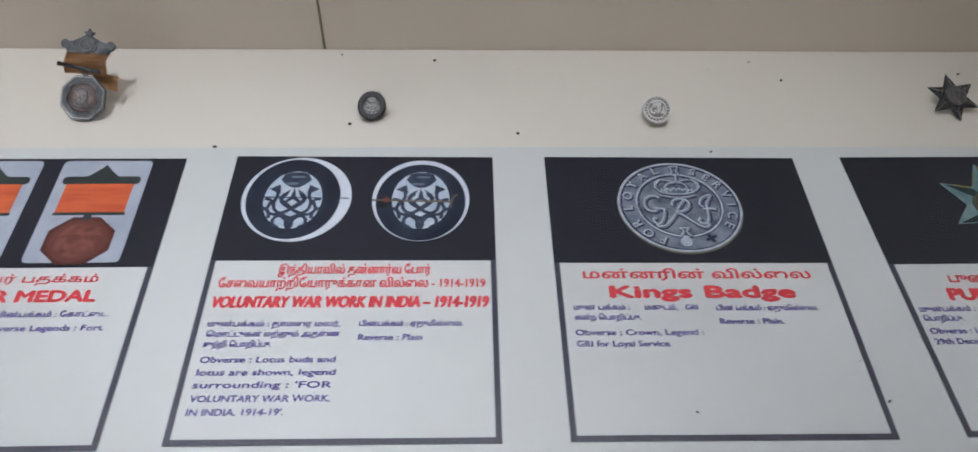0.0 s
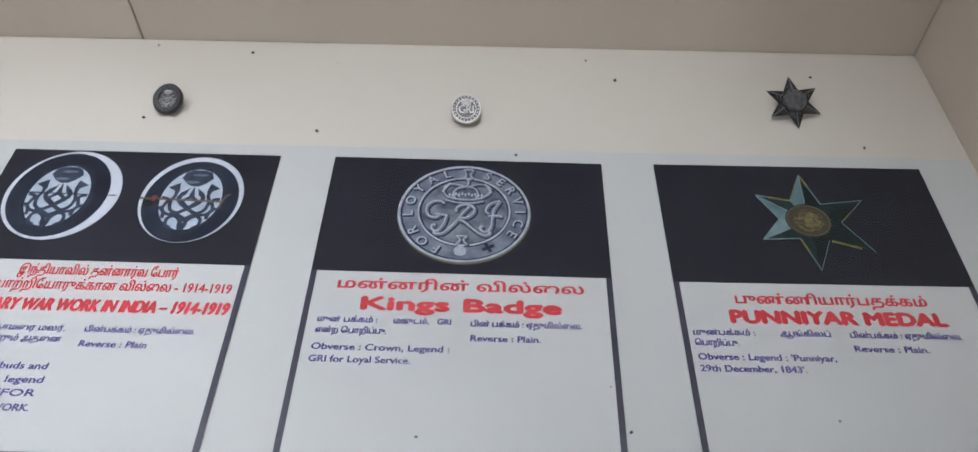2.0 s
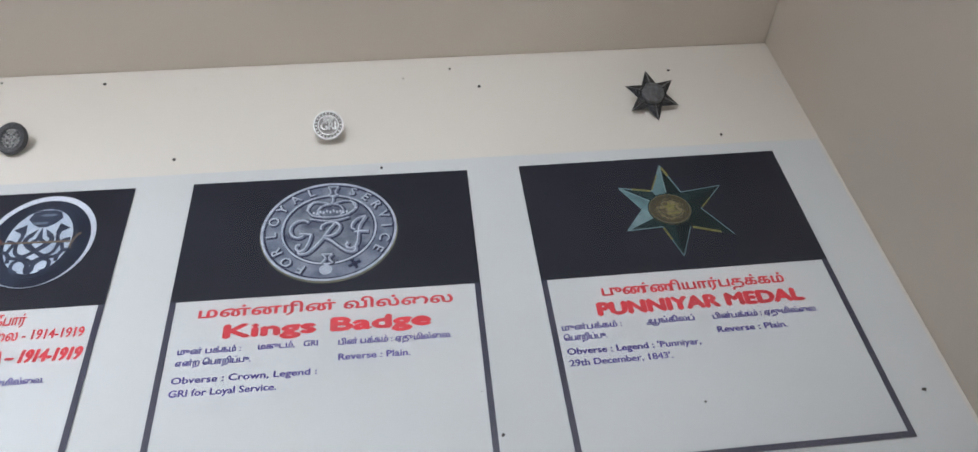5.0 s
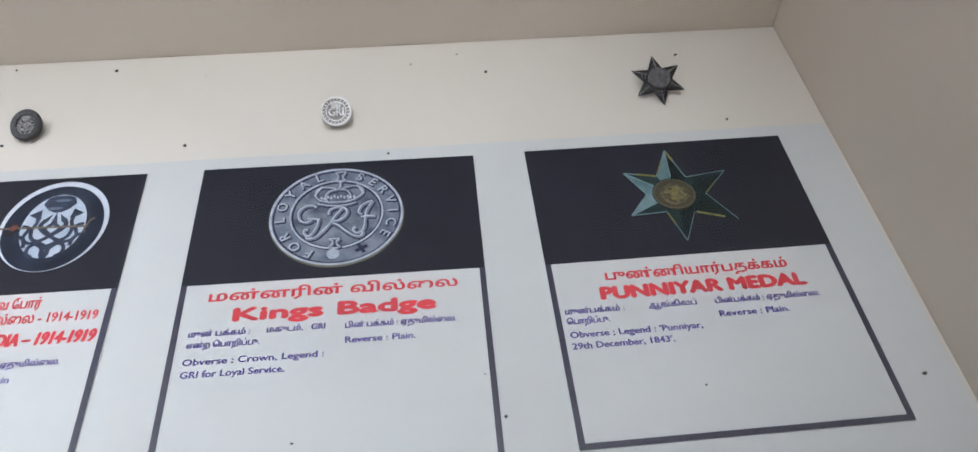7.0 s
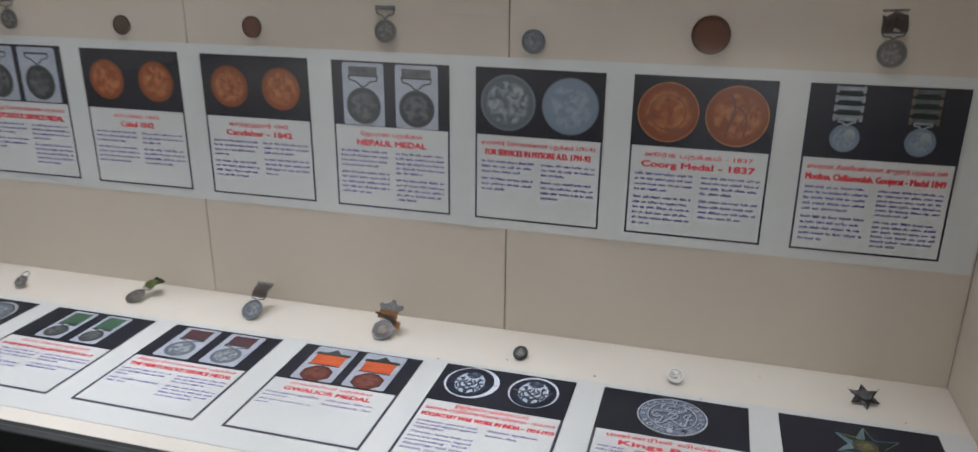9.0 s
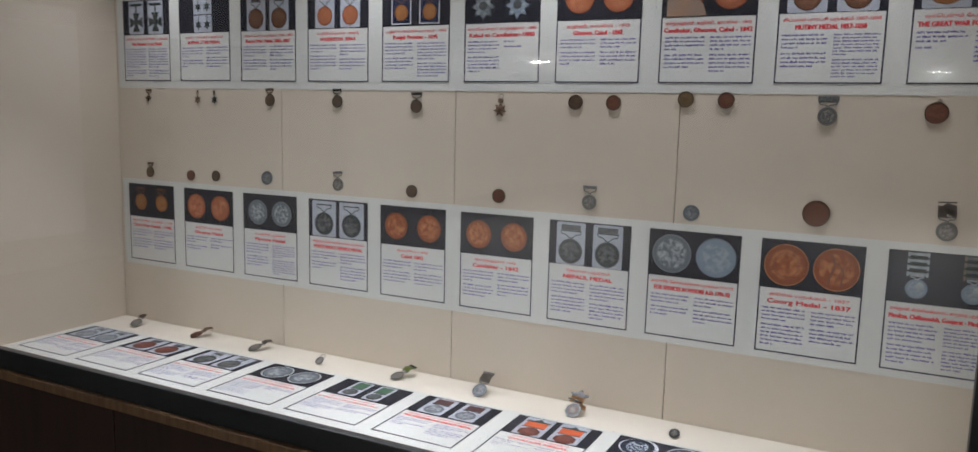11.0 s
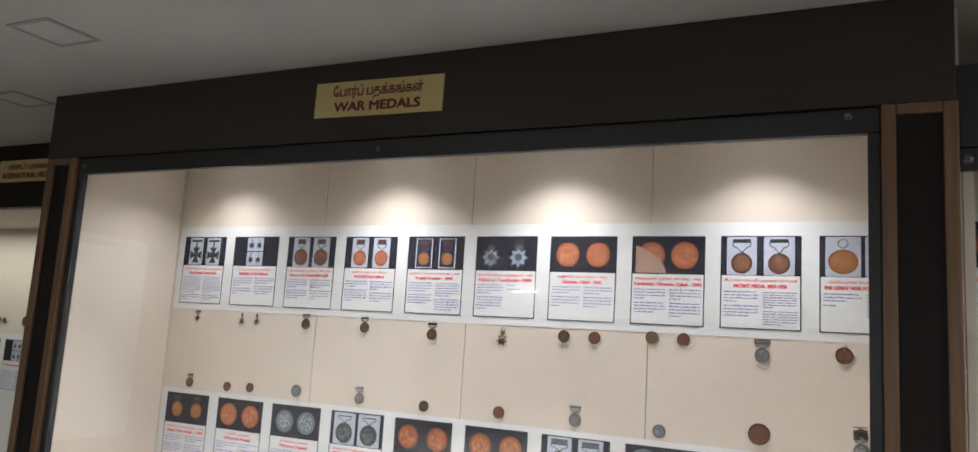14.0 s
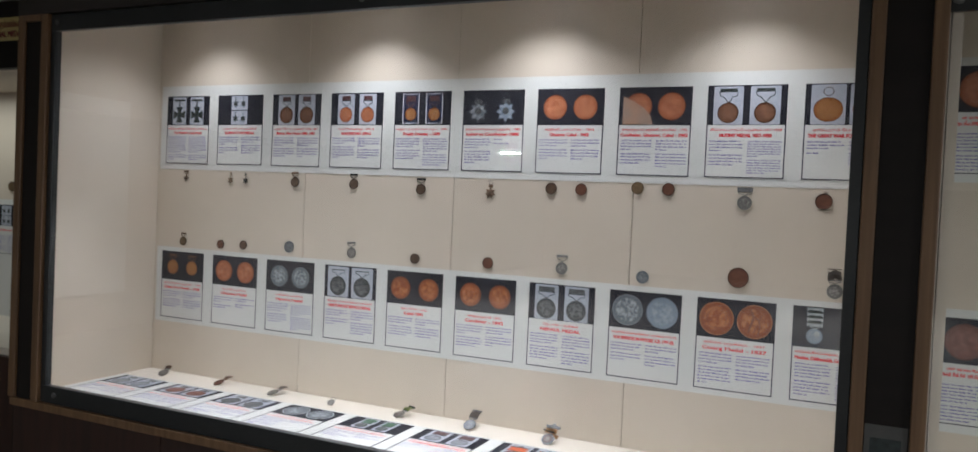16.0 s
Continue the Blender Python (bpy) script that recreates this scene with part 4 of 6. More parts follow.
            for j, line in enumerate(lines):
                stroke([(px + d, py - d) for px, py in flowing(mm(line))], 0.001 * w * k, P1, P1 + z + 0.000008 * j, bm)
            part(name + tail, bm, M[mat], c)
    bm = bmesh.new()
    for k in range(-5, 6):
        slab(ring_points(0.1031 + 0.0024 * k, 0.2145 - 0.00006 * k * k + 0.0011 * (k % 2), 0.0008, 0.0012, 8), P1, P1 + 0.0008, bm)
    for s in (-1, 1):
        for k in range(6):
            slab(ring_points(0.1041 + s * (0.018 - 0.0009 * k), 0.2175 + 0.0016 * k, 0.0007, 0.0007, 8), P1, P1 + 0.0009, bm)
    slab(ring_points(0.1015, 0.1605, 0.0045, 0.0044, 20), P1, P1 + 0.0006, bm)
    part("jewel_print", bm, M["p_king_light"], c, "beads of the crown and ball below")
    px, py = 0.1212, 0.1642
    bm = bmesh.new()
    for d in (28, 118):
        v = Vector((math.cos(radians(d)), math.sin(radians(d)))) * 0.0046
        stroke([(px - v.x, py - v.y), (px + v.x, py + v.y)], 0.0024, P1, P1 + 0.0005 + d * 1e-7, bm)
    part("cross_print", bm, M["p_king_dark"], c)


def photo_star(c):
    x, y = 0.1068, 0.1955
    tips = [(0.1105, 0.2425), (0.1518, 0.2170), (0.1478, 0.1672), (0.1050, 0.1500), (0.0700, 0.1772), (0.0728, 0.2207)]
    inner = [(0.1198, 0.2124), (0.1307, 0.1945), (0.1174, 0.1771), (0.0969, 0.1788), (0.0858, 0.1972), (0.0976, 0.2154)]
    # clockwise from the top: the side before the ridge and the side after it
    shades = [("p_teal", "p_teal_dark"), ("p_teal_mid", "p_teal_dark"), ("p_teal_dark", "p_teal_dark"), ("p_teal_dark", "p_teal_mid"), ("p_teal_mid", "p_teal_pale"), ("p_teal", "p_teal_mid")]
    bright, gold = bmesh.new(), bmesh.new()
    for k, (tip, (before, after)) in enumerate(zip(tips, shades)):
        for q, mat in ((inner[k - 1], before), (inner[k], after)):
            tri = [(x, y), tip, q]
            turn = (tip[0] - x) * (q[1] - y) - (tip[1] - y) * (q[0] - x)
            part("facet_print", slab(tri if turn > 0 else tri[::-1], P0, P1), M[mat], c)
        ridge = [(x + (tip[0] - x) * t, y + (tip[1] - y) * t) for t in (0.38, 1.0)]
        lit = k in (0, 4, 5)
        if lit:
            stroke(ridge, 0.0008, P1, P1 + 0.0003, bright)
        for q, j in ((inner[k - 1], 0), (inner[k], 1)):
            if lit or (k, j) != (2, 1):
                stroke([q, tip], 0.0008 if lit else 0.00045, P1, P1 + 0.00031, bright)
    between = lambda a, b, t: (a[0] + (b[0] - a[0]) * t, a[1] + (b[1] - a[1]) * t)
    for a, b, t0, t1, w in ((tips[0], inner[0], 0.08, 0.4, 0.0016), (tips[2], inner[2], 0.3, 0.95, 0.0018), (tips[1], inner[1], 0.55, 0.95, 0.001), (tips[3], inner[3], 0.55, 0.95, 0.0014), (tips[5], inner[5], 0.4, 0.95, 0.0016), (tips[0], inner[5], 0.4, 0.95, 0.001)):
        stroke([between(a, b, t) for t in (t0, (t0 + t1) / 2, t1)], w, P1, P1 + 0.0004, gold)
    part("edge_print", bright, M["p_teal_pale"], c, "bright bevel lines of the star")
    part("gilt_print", gold, M["p_gilt"], c, "yellow gilt glints")
    boss = part("boss_print", slab(ring_points(0, 0, 0.0166, 0.0158, 36), 0, 0.0004), M["p_bronze"], c, "", pose(x - 0.0002, y, P1 + 0.0003, 0, 0, 8))
    part("boss_ring_print", washer(0, 0, 0.0166, 0.0158, 0.0007, 0.0004, 0.0007, 36), M["p_teal_mid"], boss)
    part("boss_inner_ring_print", washer(0.001, 0.0005, 0.0093, 0.0088, 0.0006, 0.0004, 0.0007, 32), M["p_bronze_dark"], boss)
    marks = []
    for k, ch in enumerate("PUNNIAR 29TH DEC 1843"):
        if ch != " ":
            a = 175 - 17 * k
            marks.append((letters(ch, 0, 0.0042, 0.05, centre=True), Matrix.Translation((0.0108 * math.cos(radians(a)), 0.0102 * math.sin(radians(a)), 0.0006)) @ pose(0, 0, 0, 0, 0, a - 90)))
    part("boss_legend_print", joined(marks), M["p_bronze_dark"], boss)
    bm = slab(star_outline(0.001, 0.002, 0.0055, 0.0024, 5), 0.0004, 0.0006)
    stroke([(-0.004, -0.0045), (0.006, -0.005)], 0.0014, 0.0004, 0.0006, bm)
    part("boss_motif_print", bm, M["p_gilt"], boss)


# columns of small print: (left, right) of each
COL1, COL2 = (0.0105, 0.0985), (0.111, 0.197)


def small_print(c, rng, n1, n2, m1, m2, top=0.092):
    lines = []
    for (x0, x1), first, second in ((COL1, n1, m1), (COL2, n2, m2)):
        y, close = top, min(1.0, 10.2 / max(first + second, 1))
        for k in range(first):
            lines.append((x0, x1 if k < first - 1 else x0 + (x1 - x0) * rng.uniform(0.3, 0.8), y, 0.0036 * close))
            y -= 0.0085 * close
        y -= 0.004
        for k in range(second):
            lines.append((x0, x1 if k < second - 1 else x0 + (x1 - x0) * rng.uniform(0.25, 0.8), y, 0.0037 * close))
            y -= 0.0087 * close
    part("small_print", bars(lines, rng), M["fine_ink"], c, "", pose(0, 0, 0.0011))


def line_of(c, name, text, x0, x1, y, h, mat, bold=0.0, slant=0.0):
    part(name, letters(text, x1 - x0, h, bold, slant), M[mat], c, "", pose(x0, y - h / 2, 0.0011))


CARDS = {
    (0, 1): ("விக்டோரியா கிராஸ் பதக்கம்", "The Victoria Cross Medal", photo_cross, (8, 8, 3, 3)),
    (0, 2): ("பர்மா ஸ்டார் பதக்கம்", "BURMA STAR MEDAL", photo_four_stars, (4, 3, 3, 4)),
    (0, 3): ("பர்மா போர் பதக்கம் 1885-1887", "Burma War Medal 1885-1887", lambda c: plates_print(c, "p_brown", "p_maroon", 0.07, 0.104, 0.029, ry=0.029), (4, 4, 4, 4)),
    (0, 4): ("வசிரிஸ்தான் 1894-5", "WAZIRISTAN 1894-5", lambda c: plates_print(c, "p_copper", "p_maroon", 0.066, 0.102, 0.026), (3, 4, 5, 4)),
    (0, 5): ("பஞ்சாப் எல்லைப்புறம் - 1895", "Punjab Frontier - 1895", lambda c: plates_print(c, "p_gold", "p_maroon", 0.058, 0.094, 0.021, 0.043, thin=True, ground="p_king_dark"), (4, 6, 4, 5)),
    (0, 6): ("காபூல் முதல் காந்தஹார் - 1880", "Kabul to Candhahar-1880", photo_star_badges, (4, 1, 5, 1)),
    (0, 7): ("கஜினி, காபூல் - 1842", "Ghuznee, Cabul - 1842", lambda c: coins_print(c, "p_copper", 0.037, 0.047), (3, 3, 4, 4)),
    (0, 8): ("காந்தஹார், கஜினி, காபூல் - 1842", "Candhahar, Ghuznee, Cabul - 1842", photo_glare_coins, (4, 4, 4, 5)),
    (0, 9): ("சிப்பாய் புரட்சி பதக்கம் 1857-1858", "MUTINY MEDAL 1857-1858", lambda c: plates_print(c, "p_brown", "p_black", 0.078, 0.104, 0.028, 0.048, rib=(0.046, 0.006), low=-0.02), (4, 7, 4, 6)),
    (0, 10): ("மாபெரும் போர் பதக்கம்", "THE GREAT WAR FOR CIVILISATION", photo_ring_medal, (3, 3, 1, 4)),
    (1, 1): ("சீனா போர் பதக்கம் - 1900", "China War Medal - 1900", lambda c: plates_print(c, "p_gold", "p_brown", 0.06, 0.1, 0.027, 0.047, rib=(0.04, 0.004), low=-0.004, ground="photo"), (3, 3, 4, 4)),
    (1, 2): ("கஜினி பதக்கம்", "Ghuznee Medal", lambda c: coins_print(c, "p_copper", 0.039, 0.050), (3, 2, 2, 2)),
    (1, 3): ("மைசூர் பதக்கம்", "Mysore Medal", lambda c: coins_print(c, "p_silver", 0.037, 0.046), (4, 6, 4, 7)),
    (1, 4): ("சிறந்த சேவைக்கான பதக்கம்", "MERITORIOUS SERVICE MEDAL", lambda c: plates_print(c, "p_dark", "plate", 0.084, 0.102, 0.033, 0.048, rib=(0.05, 0.003), low=-0.014), (3, 4, 3, 5)),
    (1, 5): ("காபூல் 1842", "Cabul 1842", lambda c: coins_print(c, "p_orange", 0.037, 0.052), (3, 3, 4, 4)),
    (1, 6): ("காந்தஹார் 1842", "Candahar - 1842", lambda c: coins_print(c, "p_orange", 0.037, 0.050), (4, 3, 4, 4)),
    (1, 7): ("நேபாள பதக்கம்", "NEPAUL MEDAL", lambda c: plates_print(c, "p_dark", "p_bar", 0.074, 0.104, 0.031, 0.047, rib=(0.05, 0.013), low=-0.019), (4, 5, 5, 5)),
    (1, 8): ("மைசூர் சேவைக்கான பதக்கம் 1791-92", "FOR SERVICES IN MYSORE A.D. 1791-92", lambda c: coins_print(c, "p_silver", 0.045, 0.050, "p_blue"), (3, 3, 3, 4)),
    (1, 9): ("கூர்க் பதக்கம் - 1837", "Coorg Medal - 1837", photo_coorg, (4, 4, 6, 4)),
    (1, 10): ("முல்தான், சில்லியன்வாலா, குஜராத் பதக்கம் 1849", "Mooltan, Chillianwalah, Goojerat - Medal 1849", photo_clasps, (5, 6, 5, 6)),
    (2, 1): ("போர் பதக்கம்", "", lambda c: plates_print(c, "p_silver", "p_bar", 0.08, 0.1, 0.032, 0.046), (4, 4, 3, 3)),
    (2, 2): ("போர் பதக்கம்", "", lambda c: plates_print(c, "p_red", "p_dark", 0.08, 0.1, 0.033, 0.046, low=-0.012), (4, 4, 3, 3)),
    (2, 3): ("போர் சேவை பதக்கம்", "", lambda c: plates_print(c, "p_dark", "p_bar", 0.08, 0.1, 0.032, 0.046), (5, 5, 4, 2)),
    (2, 4): ("போர் சேவை பதக்கம்", "", photo_ovals, (6, 3, 4, 0)),
    (2, 5): ("போர் சேவை பதக்கம்", "", lambda c: plates_print(c, "p_dark", "p_green", 0.05, 0.098, 0.02, 0.036, rib=(0.036, 0.04), low=-0.026), (4, 3, 3, 2)),
    (2, 6): ("சிறந்த சேவைக்கான பதக்கம்", "THE MERITORIOUS SERVICE MEDAL", lambda c: plates_print(c, "p_silver", "p_maroon", 0.066, 0.1, 0.025, 0.043, rib=(0.044, 0.03), low=-0.022), (3, 3, 2, 4)),
    (2, 7): ("குவாலியர் பதக்கம்", "GWALIOR MEDAL", photo_octagons, None),
    (2, 8): ("", "", photo_lotus, None),
    (2, 9): ("மன்னரின் வில்லை", "Kings Badge", photo_king, None),
    (2, 10): ("புண்ணியார்பதக்கம்", "PUNNIYAR MEDAL", photo_star, None),
}
SAYS = {0: "of the upper row", 1: "of the middle row", 2: "lying on the shelf"}
PICTURED = {
    (0, 1): "two black crosses", (0, 2): "four dark stars", (0, 3): "two brown medals", (0, 4): "two copper medals", (0, 5): "two gold medals", (0, 6): "two silver star badges",
    (0, 7): "two copper coins", (0, 8): "two large copper coins", (0, 9): "two dark medals with clasps", (0, 10): "two ringed gold medals", (1, 1): "two dull gold medals",
    (1, 2): "two orange copper coins", (1, 3): "two grey silver coins", (1, 4): "two dark scroll-bar medals", (1, 5): "two orange coins", (1, 6): "two orange coins",
    (1, 7): "two dark silver medals", (1, 8): "two silver coins", (1, 9): "two fiery copper coins", (1, 10): "two clasped silver medals", (2, 1): "two grey medals",
    (2, 2): "two red-brown medals", (2, 3): "two dark medals", (2, 4): "two silver ovals", (2, 5): "two green-ribboned medals", (2, 6): "two silver medals",
    (2, 7): "two orange-ribboned octagonal medals", (2, 8): "two oval lotus badges", (2, 9): "a round silver badge", (2, 10): "a six-pointed star medal"}


HEADING = {(0, 1): 0.135, (0, 2): 0.135, (0, 3): 0.165, (0, 4): 0.12, (0, 5): 0.135, (0, 6): 0.178, (0, 7): 0.12, (0, 8): 0.19, (0, 9): 0.135, (0, 10): 0.185,
           (1, 1): 0.175, (1, 2): 0.118, (1, 3): 0.115, (1, 4): 0.17, (1, 5): 0.07, (1, 6): 0.13, (1, 7): 0.124, (1, 8): 0.172, (1, 9): 0.168, (1, 10): 0.187, (2, 6): 0.182, (2, 7): 0.14}


def card(m, photo, label, border=0.0036, panel=0.143):
    c = thing("information_card", label, "card", m, "information cards")
    part("paper", box(0, CW, 0, CH, 0, 0.0008), M["paper"], c)
    bm = bmesh.new()
    for a in ((0, CW, 0, border), (0, border, border, panel), (CW - border, CW, border, panel)):
        box(*a, 0.0008, 0.0012, bm=bm)
    part("border", bm, M["border"], c, "dark printed border line")
    print_area = part("photo_panel", box(0, CW, panel, CH, 0.0008, P0), M["photo"], c, "black photograph")
    if photo:
        photo(print_area)
    return c


for (row, i), (tamil, english, photo, prints) in CARDS.items():
    rng = random.Random(100 * row + i)
    if row < 2:
        tilt = rng.uniform(-0.25, 0.25)
        m = pose(card_x(i) + rng.uniform(-0.001, 0.001), WALL_Y - 0.0013, (ROW_UP, ROW_MID)[row], 90, 0, 0) @ pose(0, 0, 0, 0, 0, tilt)
    else:
        m = pose(card_x(i) + {7: 0.002, 8: -0.003, 9: -0.0015, 10: 0.0015}.get(i, 0.0), SHELF_ROW + {8: 0.0025, 9: 0.001}.get(i, 0.0), SHELF_Z + 0.0013, 0, 0, {8: -0.5, 9: -0.5, 10: 0.3}.get(i, 0.0)) @ Matrix.Diagonal((1.01 if i >= 8 else 1.0, 1, 1, 1))
    c = card(m, photo, "white card %s picturing %s" % (SAYS[row], PICTURED[row, i]), 0.0031 if row < 2 else 0.004, 0.144 if row < 2 else 0.1385 if i == 10 else 0.144 if i == 8 else 0.141)
    if (row, i) == (2, 8):
        for text, x0, x1, y, h in (("இந்தியாவில் தன்னார்வ போர்", 0.0506, 0.1595, 0.1335, 0.0078), ("சேவையாற்றியோருக்கான வில்லை - 1914-1919", 0.0102, 0.1986, 0.1213, 0.0078)):
            line_of(c, "tamil_heading", text, x0, x1, y + 0.0022, h, "red", 0.035)
        line_of(c, "english_heading", "VOLUNTARY WAR WORK IN INDIA – 1914-1919", 0.0083, 0.200, 0.1072, 0.0098, "red", 0.075, 0.12)
        for text, x0, x1, y in (("முன்பக்கம் : தாமரை மலர்,", 0.0098, 0.0992, 0.0866), ("மொட்டுகள் மற்றும் அதனை", 0.0105, 0.0995, 0.0784), ("சுற்றி பொறிப்பு.", 0.010, 0.0547, 0.0703), ("பின்பக்கம் : ஏதுமில்லை.", 0.112, 0.183, 0.0866)):
            line_of(c, "tamil_print", text, x0, x1, y + 0.0022, 0.0045, "ink", 0.05)
        for text, x0, x1, y in (("Reverse : Plain", 0.112, 0.155, 0.0755), ("Obverse : Lotus buds and", 0.0103, 0.0984, 0.0584), ("lotus are shown, legend", 0.0102, 0.0994, 0.0488), ("surrounding : 'FOR", 0.0097, 0.098, 0.0396), ("VOLUNTARY WAR WORK.", 0.010, 0.0983, 0.0297), ("IN INDIA. 1914-19'.", 0.0098, 0.070, 0.0202)):
            line_of(c, "english_print", text, x0, x1, y + 0.0022, 0.0049, "ink", 0.05, 0.08)
    elif (row, i) == (2, 9):
        line_of(c, "tamil_heading", tamil, 0.0203, 0.187, 0.1305, 0.0078, "red", 0.05)
        line_of(c, "english_heading", english, 0.0385, 0.171, 0.1148, 0.0103, "red", 0.11)
        for text, x0, x1, y in (("முன் பக்கம் :      மகுடம்,   GRI", 0.011, 0.0985, 0.1012), ("என்ற பொறிப்பு.", 0.011, 0.057, 0.0927), ("பின் பக்கம் : ஏதுமில்லை.", 0.1117, 0.1845, 0.1005)):
            line_of(c, "tamil_print", text, x0, x1, y, 0.0045, "ink", 0.05)
        for text, x0, x1, y in (("Obverse : Crown, Legend :", 0.0104, 0.0987, 0.0802), ("GRI for Loyal Service.", 0.0103, 0.0745, 0.0711), ("Reverse : Plain.", 0.112, 0.1573, 0.0893)):
            line_of(c, "english_print", text, x0, x1, y, 0.0049, "ink", 0.05)
    elif (row, i) == (2, 10):
        line_of(c, "tamil_heading", tamil, 0.040, 0.169, 0.1252, 0.0078, "red", 0.05)
        line_of(c, "english_heading", english, 0.0345, 0.177, 0.1107, 0.0103, "red", 0.11)
        for text, x0, x1, y in (("முன்பக்கம் :         ஆங்கிலப்", 0.0075, 0.097, 0.0957), ("பொறிப்பு.", 0.0075, 0.036, 0.0877), ("பின்பக்கம் : ஏதுமில்லை.", 0.110, 0.183, 0.0953)):
            line_of(c, "tamil_print", text, x0, x1, y + 0.0022, 0.0045, "ink", 0.05)
        for text, x0, x1, y in (("Obverse : Legend : 'Punniyar,", 0.0078, 0.096, 0.0772), ("29th December, 1843'.", 0.0078, 0.075, 0.0686), ("Reverse : Plain.", 0.110, 0.158, 0.0848)):
            line_of(c, "english_print", text, x0, x1, y + 0.0022, 0.0049, "ink", 0.05)
    else:
        wide = min(0.186, 0.0062 * len(tamil) + 0.03)
        line_of(c, "tamil_heading", tamil, CW / 2 - wide / 2, CW / 2 + wide / 2, 0.131, 0.0065, "red", 0.04)
        if english:
            wide = HEADING.get((row, i), 0.16)
            line_of(c, "english_heading", english, CW / 2 - wide / 2, CW / 2 + wide / 2, 0.116, 0.0098, "red", 0.09)
        else:
            part("english_heading", bars([(0.012, 0.19, 0.111, 0.008)], rng), M["red"], c, "", pose(0, 0, 0.0011))
        if prints:
            small_print(c, rng, *prints, top=0.098)
        else:
            for text, x0, x1, y in (("முன்பக்கம் : ஆங்கில", 0.011, 0.098, 0.1005), ("பின்பக்கம் : கோட்டை.", 0.111, 0.187, 0.1005)):
                line_of(c, "tamil_print", text, x0, x1, y, 0.0045, "ink", 0.05)
            line_of(c, "english_print", "Reverse Legends : Fort.", 0.108, 0.187, 0.0893, 0.0049, "ink", 0.05)
            part("small_print", bars([(0.011, 0.05, 0.0905, 0.003), (0.011, 0.096, 0.079, 0.003), (0.011, 0.03, 0.07, 0.003)], rng), M["ink"], c, "", pose(0, 0, 0.0011))


# ---- medals ----
def coin_mesh(r, t=0.003):
    return lathe([(0, 0), (r * 0.97, 0), (r, 0.0004), (r, t - 0.0003), (r - 0.0004, t), (r * 0.9, t), (r * 0.87, t - 0.0007), (0, t - 0.0006)], 36)


